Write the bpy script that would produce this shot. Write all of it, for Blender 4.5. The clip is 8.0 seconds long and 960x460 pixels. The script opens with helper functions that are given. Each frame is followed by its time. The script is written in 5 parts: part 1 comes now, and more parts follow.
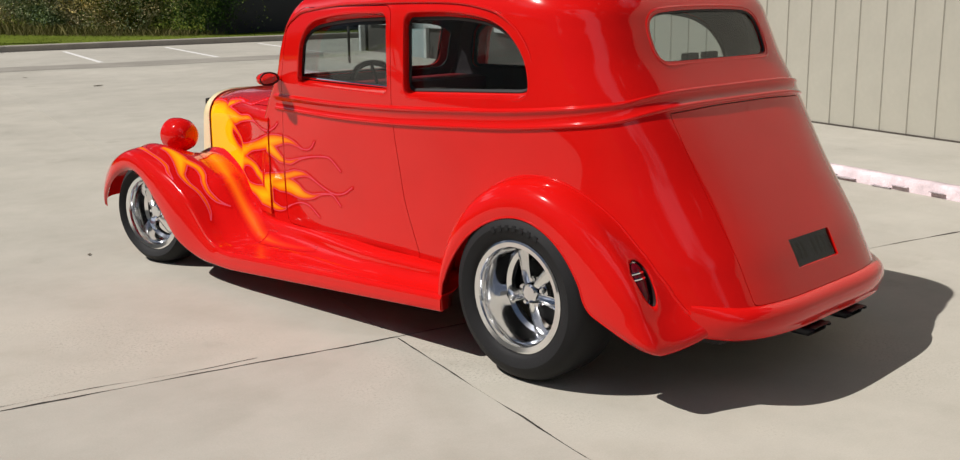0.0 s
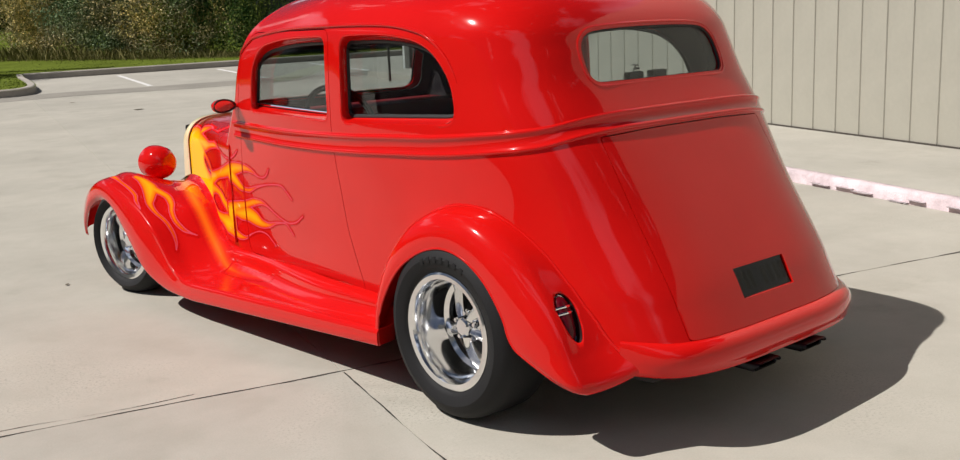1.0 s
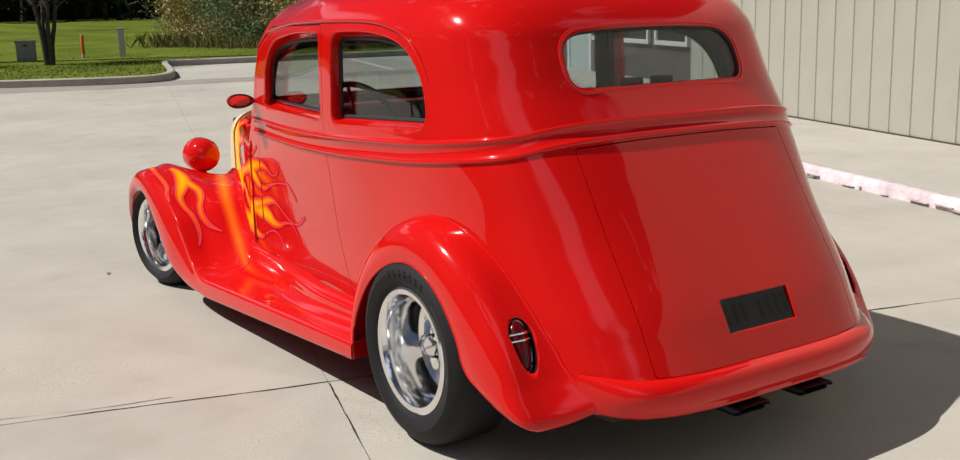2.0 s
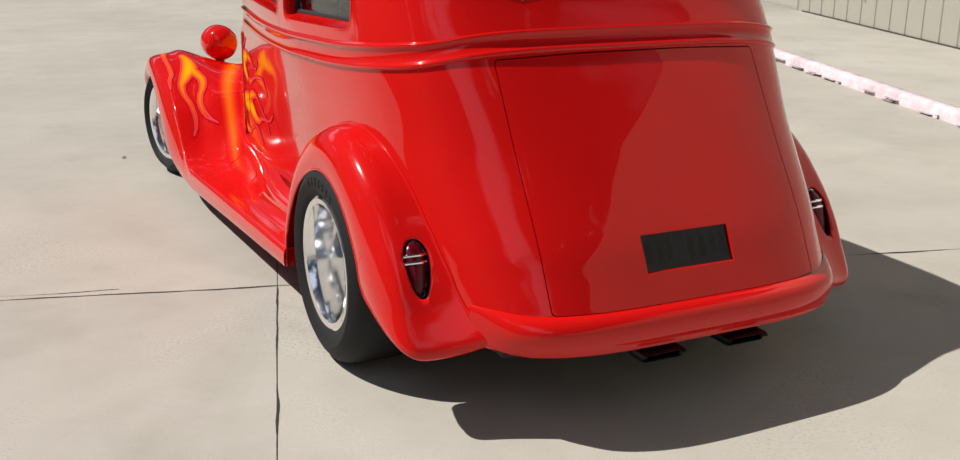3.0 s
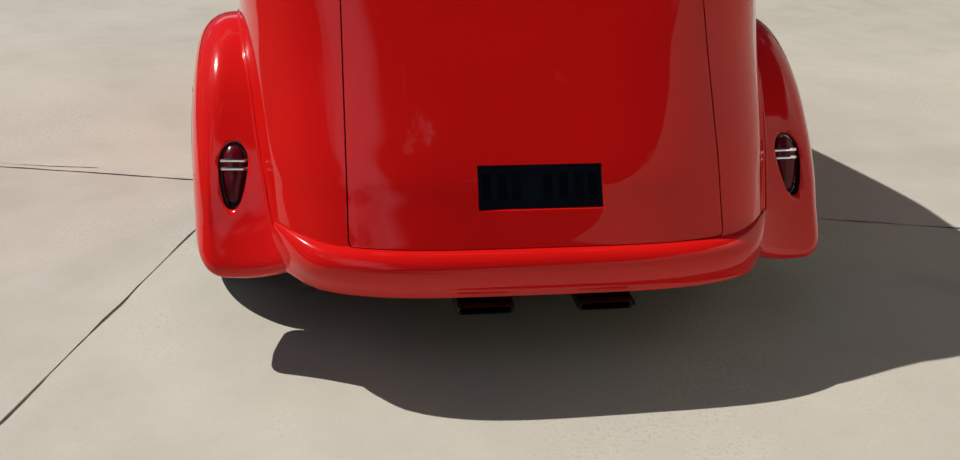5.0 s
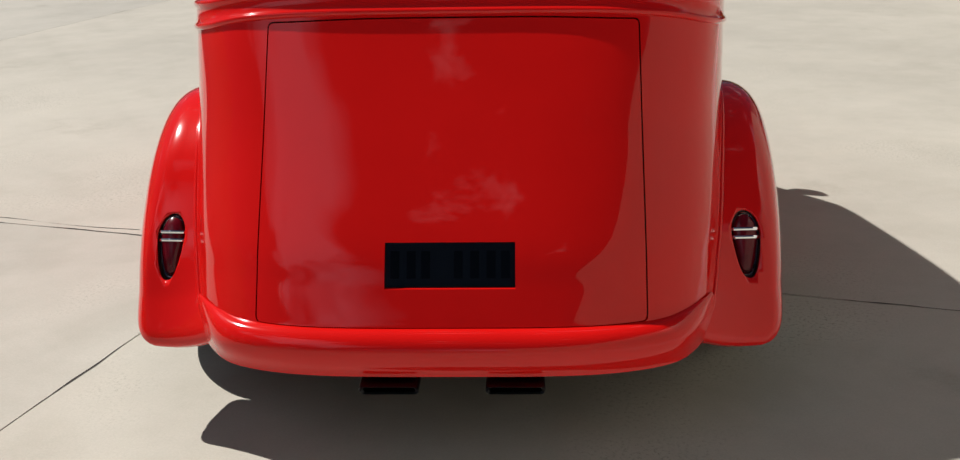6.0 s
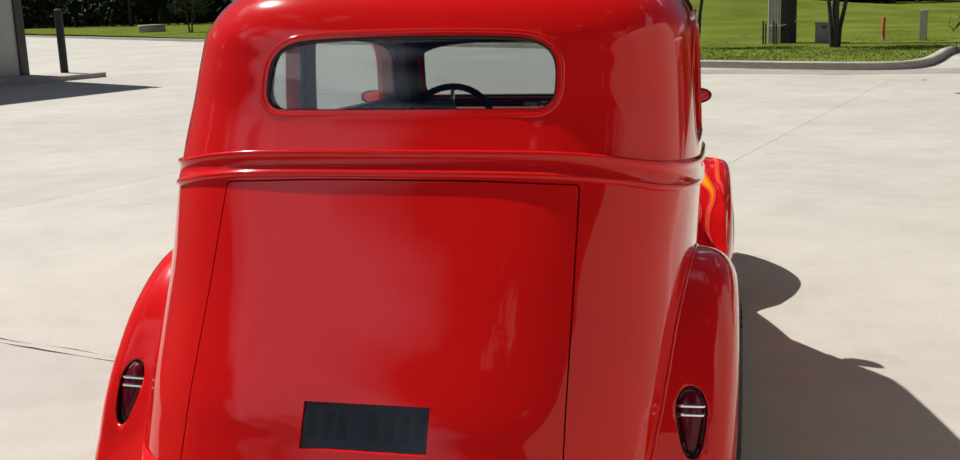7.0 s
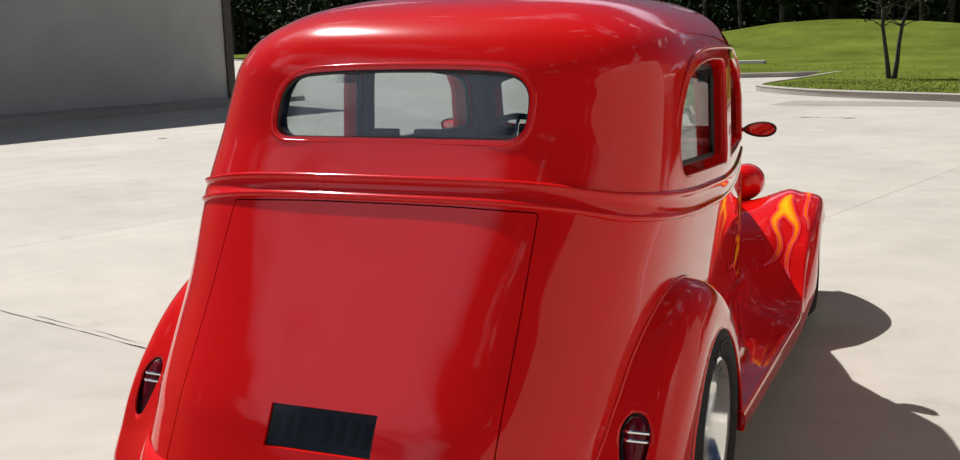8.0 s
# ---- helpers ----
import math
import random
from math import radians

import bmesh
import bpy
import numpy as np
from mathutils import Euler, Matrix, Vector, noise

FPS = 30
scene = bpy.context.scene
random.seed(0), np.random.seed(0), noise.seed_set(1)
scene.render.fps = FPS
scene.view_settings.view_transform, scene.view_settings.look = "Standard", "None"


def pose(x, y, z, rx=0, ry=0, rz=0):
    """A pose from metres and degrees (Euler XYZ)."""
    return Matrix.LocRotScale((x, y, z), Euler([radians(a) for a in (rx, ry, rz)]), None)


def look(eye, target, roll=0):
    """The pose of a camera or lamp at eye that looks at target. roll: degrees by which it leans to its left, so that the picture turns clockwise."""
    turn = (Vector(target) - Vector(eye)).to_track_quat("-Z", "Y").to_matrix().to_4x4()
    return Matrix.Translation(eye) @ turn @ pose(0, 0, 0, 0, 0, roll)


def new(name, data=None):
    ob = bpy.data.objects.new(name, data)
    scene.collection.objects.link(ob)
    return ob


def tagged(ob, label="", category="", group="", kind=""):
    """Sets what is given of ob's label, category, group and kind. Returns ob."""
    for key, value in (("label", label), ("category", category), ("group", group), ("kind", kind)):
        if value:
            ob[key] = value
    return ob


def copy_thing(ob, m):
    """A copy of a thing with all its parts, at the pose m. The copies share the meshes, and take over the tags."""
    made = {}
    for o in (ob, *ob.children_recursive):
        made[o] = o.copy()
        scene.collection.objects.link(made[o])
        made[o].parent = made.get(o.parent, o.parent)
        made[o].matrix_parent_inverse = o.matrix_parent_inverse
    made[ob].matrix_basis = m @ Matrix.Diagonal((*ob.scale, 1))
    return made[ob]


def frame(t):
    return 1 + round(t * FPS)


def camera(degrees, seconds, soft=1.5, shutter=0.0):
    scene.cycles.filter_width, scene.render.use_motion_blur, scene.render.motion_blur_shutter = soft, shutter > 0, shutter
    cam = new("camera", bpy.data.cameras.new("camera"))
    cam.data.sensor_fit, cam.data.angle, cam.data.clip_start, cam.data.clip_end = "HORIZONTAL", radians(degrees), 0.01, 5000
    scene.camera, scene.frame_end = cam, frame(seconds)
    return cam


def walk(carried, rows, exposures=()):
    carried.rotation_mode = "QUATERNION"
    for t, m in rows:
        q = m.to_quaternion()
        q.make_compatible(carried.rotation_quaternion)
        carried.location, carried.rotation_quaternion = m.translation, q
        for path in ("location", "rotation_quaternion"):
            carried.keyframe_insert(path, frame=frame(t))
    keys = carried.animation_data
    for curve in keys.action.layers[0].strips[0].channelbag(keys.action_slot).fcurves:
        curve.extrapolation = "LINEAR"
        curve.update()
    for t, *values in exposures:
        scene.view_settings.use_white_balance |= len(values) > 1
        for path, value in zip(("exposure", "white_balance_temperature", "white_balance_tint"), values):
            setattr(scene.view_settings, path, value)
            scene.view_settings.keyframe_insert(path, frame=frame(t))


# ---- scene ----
cam = camera(47.5, 8.0, soft=1.25)
PATH = [
    (0, (-3.87, -2.742, 1.552), (-2.488, -1.368, 1.103), -0.8),
    (0.5, (-3.632, -2.873, 1.548), (-2.265, -1.475, 1.127), -2.2),
    (1, (-3.34, -2.974, 1.562), (-2.05, -1.505, 1.14), -2.4),
    (1.2, (-3.224, -3.003, 1.549), (-1.983, -1.493, 1.123), -2.7),
    (2.3, (-2.431, -3.156, 1.549), (-1.406, -1.493, 1.121), -1.3),
    (2.5, (-2.289, -3.161, 1.558), (-1.294, -1.483, 1.116), -1.3),
    (3, (-1.919, -3.266, 1.54), (-1.086, -1.55, 0.939), 0.4),
    (3.5, (-1.6, -3.284, 1.46), (-0.886, -1.559, 0.744), 1.5),
    (4, (-1.235, -3.255, 1.445), (-0.701, -1.472, 0.714), 0.6),
    (4.5, (-0.86, -3.278, 1.433), (-0.517, -1.46, 0.673), 1.1),
    (5, (-0.513, -3.254, 1.431), (-0.248, -1.42, 0.677), 1.0),
    (5.2, (-0.421, -3.238, 1.432), (-0.15, -1.392, 0.713), 1.2),
    (6.3, (0.428, -3.189, 1.469), (0.19, -1.301, 0.854), -2.4),
    (6.5, (0.535, -3.168, 1.458), (0.253, -1.268, 0.901), -2.1),
    (7, (0.843, -3.086, 1.498), (0.406, -1.177, 1.091), -2.1),
    (7.5, (1.185, -3.086, 1.508), (0.542, -1.227, 1.144), -2.5),
    (8, (1.484, -3.048, 1.501), (0.696, -1.243, 1.154), -1.9),
]
walk(cam, [(t, look(eye, target, roll)) for t, eye, target, roll in PATH], [(0, -0.21, 6500, 11), (2.5, -0.1, 6450, 12), (4.5, -0.26, 6500, 11), (5.2, -0.26, 6500, 11), (6.4, 0.06, 6450, 11), (8.0, 0.17, 6350, 13)])

# ---- light ----
SUN_TO = Vector((-0.815, 0.535, 1.26)).normalized()
world = bpy.data.worlds.new("sky")
scene.world = world
world.use_nodes = True
wn = world.node_tree.nodes
sky = wn.new("ShaderNodeTexSky")
sky.sky_type, sky.sun_disc = "NISHITA", False
sky.sun_elevation, sky.sun_rotation = math.asin(SUN_TO.z), math.atan2(SUN_TO.x, SUN_TO.y)
sky.air_density, sky.dust_density, sky.ozone_density = 1.0, 1.2, 3.0
# broad veils of high cloud, and small bright wisps
where, stretch, puffs, cover, blend = wn.new("ShaderNodeTexCoord"), wn.new("ShaderNodeMapping"), wn.new("ShaderNodeTexNoise"), wn.new("ShaderNodeMapRange"), wn.new("ShaderNodeMix")
stretch.inputs["Location"].default_value, stretch.inputs["Scale"].default_value = (10.8, -6.3, -15.0), (1, 1, 2.0)
puffs.inputs["Scale"].default_value, puffs.inputs["Detail"].default_value, puffs.inputs["Roughness"].default_value = 1.5, 4, 0.5
cover.inputs[1].default_value, cover.inputs[2].default_value, cover.inputs[3].default_value, cover.inputs[4].default_value = 0.57, 0.65, 0.0, 1.0
blend.data_type = "RGBA"
shred, thin, wisps = wn.new("ShaderNodeTexNoise"), wn.new("ShaderNodeMapRange"), wn.new("ShaderNodeMix")
shred.inputs["Scale"].default_value, shred.inputs["Detail"].default_value, shred.inputs["Roughness"].default_value = 5.0, 5, 0.6
thin.inputs[1].default_value, thin.inputs[2].default_value, thin.inputs[3].default_value, thin.inputs[4].default_value = 0.625, 0.70, 0.0, 0.6
wisps.data_type = "RGBA"
wisps.inputs["B"].default_value = (56.0, 57.0, 59.0, 1)
blend.inputs["B"].default_value = (30.0, 33.0, 40.0, 1)
for a, b in ((where.outputs["Generated"], stretch.inputs["Vector"]), (stretch.outputs["Vector"], puffs.inputs["Vector"]), (puffs.outputs[0], cover.inputs[0]), (cover.outputs[0], blend.inputs["Factor"]),
             (sky.outputs[0], blend.inputs["A"]), (stretch.outputs["Vector"], shred.inputs["Vector"]), (shred.outputs[0], thin.inputs[0]), (thin.outputs[0], wisps.inputs["Factor"]),
             (blend.outputs["Result"], wisps.inputs["A"]), (wisps.outputs["Result"], wn["Background"].inputs[0])):
    world.node_tree.links.new(a, b)
wn["Background"].inputs[1].default_value = 0.022
sun_data = bpy.data.lights.new("sun", "SUN")
sun_data.energy, sun_data.angle, sun_data.color = 5.3, radians(0.53), (1.0, 0.96, 0.91)
sun = new("sun", sun_data)
sun.matrix_world = look(SUN_TO * 50, (0, 0, 0))


# ---- materials ----
def material(name):
    m = bpy.data.materials.new(name)
    m.use_nodes = True
    t = m.node_tree
    return m, t, t.nodes["Principled BSDF"], t.links


def noise_tex(t, scale, detail=4.0, rough=0.55, coord="Object"):
    c = t.nodes.new("ShaderNodeTexCoord")
    n = t.nodes.new("ShaderNodeTexNoise")
    n.inputs["Scale"].default_value, n.inputs["Detail"].default_value, n.inputs["Roughness"].default_value = scale, detail, rough
    t.links.new(c.outputs[coord], n.inputs["Vector"])
    return n


def ramp(t, socket, stops):
    r = t.nodes.new("ShaderNodeValToRGB")
    el = r.color_ramp.elements
    while len(el) < len(stops):
        el.new(0.5)
    for e, (p, c) in zip(el, stops):
        e.position, e.color = p, (*c, 1)
    t.links.new(socket, r.inputs[0])
    return r


def mix(t, kind, fac, a, b):
    m = t.nodes.new("ShaderNodeMix")
    m.data_type, m.blend_type = "RGBA", kind
    for value, socket in ((fac, m.inputs[0]), (a, m.inputs[6]), (b, m.inputs[7])):
        if isinstance(value, (int, float)):
            socket.default_value = value
        elif isinstance(value, tuple):
            socket.default_value = (*value, 1)
        else:
            t.links.new(value, socket)
    return m.outputs[2]


def bump(t, socket, strength, distance=0.01):
    b = t.nodes.new("ShaderNodeBump")
    b.inputs["Strength"].default_value, b.inputs["Distance"].default_value = strength, distance
    t.links.new(socket, b.inputs["Height"])
    return b.outputs[0]


def simple(name, color, rough=0.5, metal=0.0, vary=0.12, scale=6.0, bumpy=0.0, bump_scale=80.0, coat=0.0, random_piece=0.0):
    """A plain surface with variation at two scales."""
    m, t, p, links = material(name)
    lo, hi = tuple(c * (1 - vary) for c in color), tuple(min(1, c * (1 + vary)) for c in color)
    a = ramp(t, noise_tex(t, scale, 5).outputs[0], ((0.3, lo), (0.7, hi))).outputs[0]
    b = ramp(t, noise_tex(t, scale * 14, 3).outputs[0], ((0.3, (1 - vary * 0.5,) * 3), (0.7, (1 + vary * 0.3,) * 3))).outputs[0]
    col = mix(t, "MULTIPLY", 1.0, a, b)
    if random_piece:
        info = t.nodes.new("ShaderNodeObjectInfo")
        col = mix(t, "MULTIPLY", 1.0, col, ramp(t, info.outputs["Random"], ((0, (1 - random_piece,) * 3), (1, (1, 1, 1)))).outputs[0])
    links.new(col, p.inputs["Base Color"])
    p.inputs["Roughness"].default_value, p.inputs["Metallic"].default_value = rough, metal
    p.inputs["Coat Weight"].default_value, p.inputs["Coat Roughness"].default_value = coat, 0.03
    if bumpy:
        links.new(bump(t, noise_tex(t, bump_scale, 4).outputs[0], bumpy), p.inputs["Normal"])
    return m


def car_paint(name, color, deep):
    """Clear-coated solid paint with a faint orange peel."""
    m, t, p, links = material(name)
    n = noise_tex(t, 2.5, 3)
    links.new(ramp(t, n.outputs[0], ((0.3, deep), (0.7, color))).outputs[0], p.inputs["Base Color"])
    p.inputs["Roughness"].default_value = 0.14
    p.inputs["Specular IOR Level"].default_value = 0.04
    p.inputs["Coat Weight"].default_value, p.inputs["Coat Roughness"].default_value, p.inputs["Coat IOR"].default_value = 1.0, 0.016, 1.41
    links.new(bump(t, noise_tex(t, 3.5, 2).outputs[0], 0.17, 0.004), p.inputs["Coat Normal"])
    return m


PAINT = car_paint("red_paint", (0.66, 0.007, 0.005), (0.61, 0.006, 0.004))
DARK = simple("underbody_black", (0.012, 0.012, 0.012), 0.8)
RUBBER = simple("tyre_rubber", (0.010, 0.010, 0.011), 0.68, bumpy=0.15, bump_scale=160)
RUBBER.node_tree.nodes["Principled BSDF"].inputs["Specular IOR Level"].default_value = 0.3
ALLOY = simple("polished_alloy", (0.90, 0.905, 0.91), 0.13, 1.0, vary=0.06)
CHROME = simple("chrome", (0.82, 0.83, 0.85), 0.05, 1.0, vary=0.04)
TRIM = simple("interior_vinyl", (0.016, 0.012, 0.015), 0.6, bumpy=0.1)
WEATHERSTRIP = simple("rubber_seal", (0.015, 0.015, 0.016), 0.55)


def glass_material(name, tint, base=0.045):
    """A thin pane: clear, with a gloss that grows at flat angles."""
    m, t, p, links = material(name)
    t.nodes.remove(p)
    tr, gl = t.nodes.new("ShaderNodeBsdfTransparent"), t.nodes.new("ShaderNodeBsdfGlossy")
    lw, pw, mr, mx = t.nodes.new("ShaderNodeLayerWeight"), t.nodes.new("ShaderNodeMath"), t.nodes.new("ShaderNodeMapRange"), t.nodes.new("ShaderNodeMixShader")
    tr.inputs[0].default_value, gl.inputs["Roughness"].default_value = (*tint, 1), 0.01
    lw.inputs["Blend"].default_value = 0.5
    pw.operation, pw.inputs[1].default_value = "POWER", 5.0
    mr.inputs[3].default_value, mr.inputs[4].default_value = base, 1.0
    links.new(lw.outputs["Facing"], pw.inputs[0])
    links.new(pw.outputs[0], mr.inputs[0])
    links.new(mr.outputs[0], mx.inputs[0])
    links.new(tr.outputs[0], mx.inputs[1])
    links.new(gl.outputs[0], mx.inputs[2])
    links.new(mx.outputs[0], t.nodes["Material Output"].inputs[0])
    return m


GLASS = glass_material("window_glass", (0.82, 0.85, 0.85))


def concrete(name, color, scale=1.0, dark=0.75):
    m, t, p, links = material(name)
    info = t.nodes.new("ShaderNodeObjectInfo")
    big = ramp(t, noise_tex(t, 0.35 * scale, 6, 0.6).outputs[0], ((0.32, tuple(c * 0.86 for c in color)), (0.66, tuple(c * 1.06 for c in color)))).outputs[0]
    mid = ramp(t, noise_tex(t, 3.2 * scale, 6, 0.65).outputs[0], ((0.28, (0.90, 0.90, 0.89)), (0.62, (1.0, 1.0, 1.0)))).outputs[0]
    fine = ramp(t, noise_tex(t, 140, 4, 0.7).outputs[0], ((0.25, (0.90, 0.90, 0.89)), (0.7, (1.03, 1.03, 1.03)))).outputs[0]
    stain = ramp(t, noise_tex(t, 1.1, 8, 0.7).outputs[0], ((0.60, (1, 1, 1)), (0.78, (dark, dark * 0.97, dark * 0.93)))).outputs[0]
    each = ramp(t, info.outputs["Random"], ((0, (0.95, 0.95, 0.95)), (1, (1.03, 1.02, 1.0)))).outputs[0]
    col = mix(t, "MULTIPLY", 1.0, mix(t, "MULTIPLY", 1.0, big, mid), mix(t, "MULTIPLY", 1.0, fine, stain))
    # pitted, speckled areas between smooth trowelled ones
    specks = ramp(t, noise_tex(t, 80, 5, 0.75).outputs[0], ((0.36, (0.58, 0.57, 0.54)), (0.48, (1, 1, 1)))).outputs[0]
    worn = ramp(t, noise_tex(t, 0.8, 5, 0.6).outputs[0], ((0.52, (0, 0, 0)), (0.66, (1, 1, 1)))).outputs[0]
    pits = t.nodes.new("ShaderNodeMix")
    pits.data_type = "RGBA"
    pits.inputs["A"].default_value = (1, 1, 1, 1)
    links.new(worn, pits.inputs["Factor"])
    links.new(specks, pits.inputs["B"])
    col = mix(t, "MULTIPLY", 1.0, col, pits.outputs["Result"])
    clouds = ramp(t, noise_tex(t, 1.7, 7, 0.68).outputs[0], ((0.30, (0.92, 0.915, 0.90)), (0.5, (1, 1, 1)), (0.72, (1.04, 1.035, 1.025)))).outputs[0]
    col = mix(t, "MULTIPLY", 1.0, col, clouds)
    links.new(mix(t, "MULTIPLY", 1.0, col, each), p.inputs["Base Color"])
    p.inputs["Roughness"].default_value = 0.85
    links.new(bump(t, noise_tex(t, 260, 5, 0.7).outputs[0], 0.25, 0.004), p.inputs["Normal"])
    return m


CONCRETE = concrete("concrete", (0.475, 0.452, 0.395))
KERB = concrete("kerb_concrete", (0.46, 0.42, 0.37), 2.0)


# ---- mesh helpers ----
def finish(ob, parent=None, label=""):
    if parent:
        ob.parent = parent
    return tagged(ob, label)


def mesh_from(bm, name, mats, smooth=True, sharp=35):
    if sharp:
        for e in bm.edges:
            if len(e.link_faces) == 2 and e.calc_face_angle(0) > radians(sharp):
                e.smooth = False
    for f in bm.faces:
        f.smooth = smooth
    me = bpy.data.meshes.new(name)
    bm.to_mesh(me)
    bm.free()
    for m in mats if isinstance(mats, (list, tuple)) else [mats]:
        me.materials.append(m)
    return me


def part(name, bm, mat, parent=None, label="", smooth=True, sharp=35):
    return finish(new(name, mesh_from(bm, name, mat, smooth, sharp)), parent, label)


def thing(name, label, category, at=(0, 0, 0), turn=0.0, group="", kind=""):
    ob = new(name)
    ob.empty_display_size = 0.1
    ob.matrix_basis = pose(*at, 0, 0, turn)
    return tagged(ob, label, category, group, kind)


def grid_bm(rows, close_u=False, close_v=False, flip=False):
    """Quads between rows of points."""
    bm = bmesh.new()
    vs = [[bm.verts.new(p) for p in r] for r in rows]
    nr, nc = len(vs), len(vs[0])
    for i in range(nr if close_v else nr - 1):
        for j in range(nc if close_u else nc - 1):
            q = [vs[i][j], vs[i][(j + 1) % nc], vs[(i + 1) % nr][(j + 1) % nc], vs[(i + 1) % nr][j]]
            bm.faces.new(q[::-1] if flip else q)
    return bm


def add_box(bm, lo, hi, bevel=0.0):
    g = bmesh.ops.create_cube(bm, size=1)
    for v in g["verts"]:
        v.co = Vector([lo[i] + (v.co[i] + 0.5) * (hi[i] - lo[i]) for i in range(3)])
    if bevel:
        es = list({e for v in g["verts"] for e in v.link_edges})
        bmesh.ops.bevel(bm, geom=es, offset=bevel, segments=2, affect="EDGES", profile=0.7)
    return bm


def box(lo, hi, bevel=0.0):
    return add_box(bmesh.new(), lo, hi, bevel)


def lathe(profile, n=48, axis="x"):
    """Turn (radius, offset) points about the x or z axis."""
    rows = []
    for r, o in profile:
        ring = []
        for k in range(n):
            a = 2 * math.pi * k / n
            ring.append((o, r * math.cos(a), r * math.sin(a)) if axis == "x" else (r * math.cos(a), r * math.sin(a), o))
        rows.append(ring)
    bm = grid_bm(rows, close_u=True)
    bmesh.ops.remove_doubles(bm, verts=bm.verts, dist=1e-5)
    bmesh.ops.recalc_face_normals(bm, faces=bm.faces)
    return bm


def tube(points, radius, n=8, closed=False, radii=None):
    """A round bar along points."""
    pts = [Vector(p) for p in points]
    rows, up = [], Vector((0, 0, 1))
    for i, p in enumerate(pts):
        a = pts[(i - 1) % len(pts)] if closed or i else p
        b = pts[(i + 1) % len(pts)] if closed or i < len(pts) - 1 else p
        d = (b - a).normalized()
        side = d.cross(up if abs(d.z) < 0.95 else Vector((1, 0, 0))).normalized()
        over = side.cross(d)
        r = radii[i] if radii else radius
        rows.append([p + r * (math.cos(2 * math.pi * k / n) * side + math.sin(2 * math.pi * k / n) * over) for k in range(n)])
    bm = grid_bm(rows, close_u=True, close_v=closed)
    if not closed:
        bm.verts.ensure_lookup_table()
        bm.faces.new([bm.verts[k] for k in range(n)][::-1])
        bm.faces.new([bm.verts[len(bm.verts) - n + k] for k in range(n)])
    bmesh.ops.recalc_face_normals(bm, faces=bm.faces)
    return bm


def prism(outline, axis, lo, hi):
    """A solid over a closed outline: axis x takes (y, z) points, axis y takes (x, z) points."""
    bm = bmesh.new()
    put = {"x": lambda a, b, c: (c, a, b), "y": lambda a, b, c: (a, c, b), "z": lambda a, b, c: (a, b, c)}[axis]
    low, high = [[bm.verts.new(put(a, b, c)) for a, b in outline] for c in (lo, hi)]
    n = len(outline)
    bm.faces.new(low)
    bm.faces.new(high[::-1])
    for k in range(n):
        bm.faces.new((low[k], high[k], high[(k + 1) % n], low[(k + 1) % n]))
    bmesh.ops.recalc_face_normals(bm, faces=bm.faces)
    return bm


def rounded(points, radius, n=6):
    """A closed outline with rounded corners; a point may carry its own radius."""
    out, m = [], len(points)
    for i in range(m):
        p, a, b = Vector(points[i][:2]), Vector(points[i - 1][:2]), Vector(points[(i + 1) % m][:2])
        r = points[i][2] if len(points[i]) > 2 else radius
        da, db = (a - p), (b - p)
        ra, rb = min(r, da.length * 0.49), min(r, db.length * 0.49)
        s, e = p + da.normalized() * ra, p + db.normalized() * rb
        for k in range(n + 1):
            u = k / n
            out.append(tuple((1 - u) ** 2 * s + 2 * u * (1 - u) * p + u * u * e))
    return out


def grown(outline, d):
    """An outline pushed outwards by d."""
    n = len(outline)
    area = sum(outline[i - 1][0] * outline[i][1] - outline[i][0] * outline[i - 1][1] for i in range(n))
    out = []
    for i in range(n):
        a, b = Vector(outline[i - 1]), Vector(outline[(i + 1) % n])
        t = (b - a).normalized()
        nrm = Vector((t.y, -t.x)) * (1 if area > 0 else -1)
        out.append(tuple(Vector(outline[i]) + nrm * d))
    return out


def joined(bms):
    bm = bmesh.new()
    for b in bms:
        me = bpy.data.meshes.new("tmp")
        b.to_mesh(me)
        b.free()
        bm.from_mesh(me)
        bpy.data.meshes.remove(me)
    return bm


def spline(points, n):
    """Catmull-Rom through points of any dimension, n steps a span."""
    P = [np.array(p, float) for p in points]
    P = [2 * P[0] - P[1]] + P + [2 * P[-1] - P[-2]]
    out = []
    for i in range(1, len(P) - 2):
        for k in range(n):
            u = k / n
            out.append(0.5 * (2 * P[i] + (P[i + 1] - P[i - 1]) * u + (2 * P[i - 1] - 5 * P[i] + 4 * P[i + 1] - P[i + 2]) * u * u + (3 * P[i] - P[i - 1] - 3 * P[i + 1] + P[i + 2]) * u ** 3))
    out.append(P[-2])
    return out


def interp(x, pts):
    return float(np.interp(x, [p[0] for p in pts], [p[1] for p in pts]))


def smoothstep(a, b, x):
    u = min(1, max(0, (x - a) / (b - a)))
    return u * u * (3 - 2 * u)


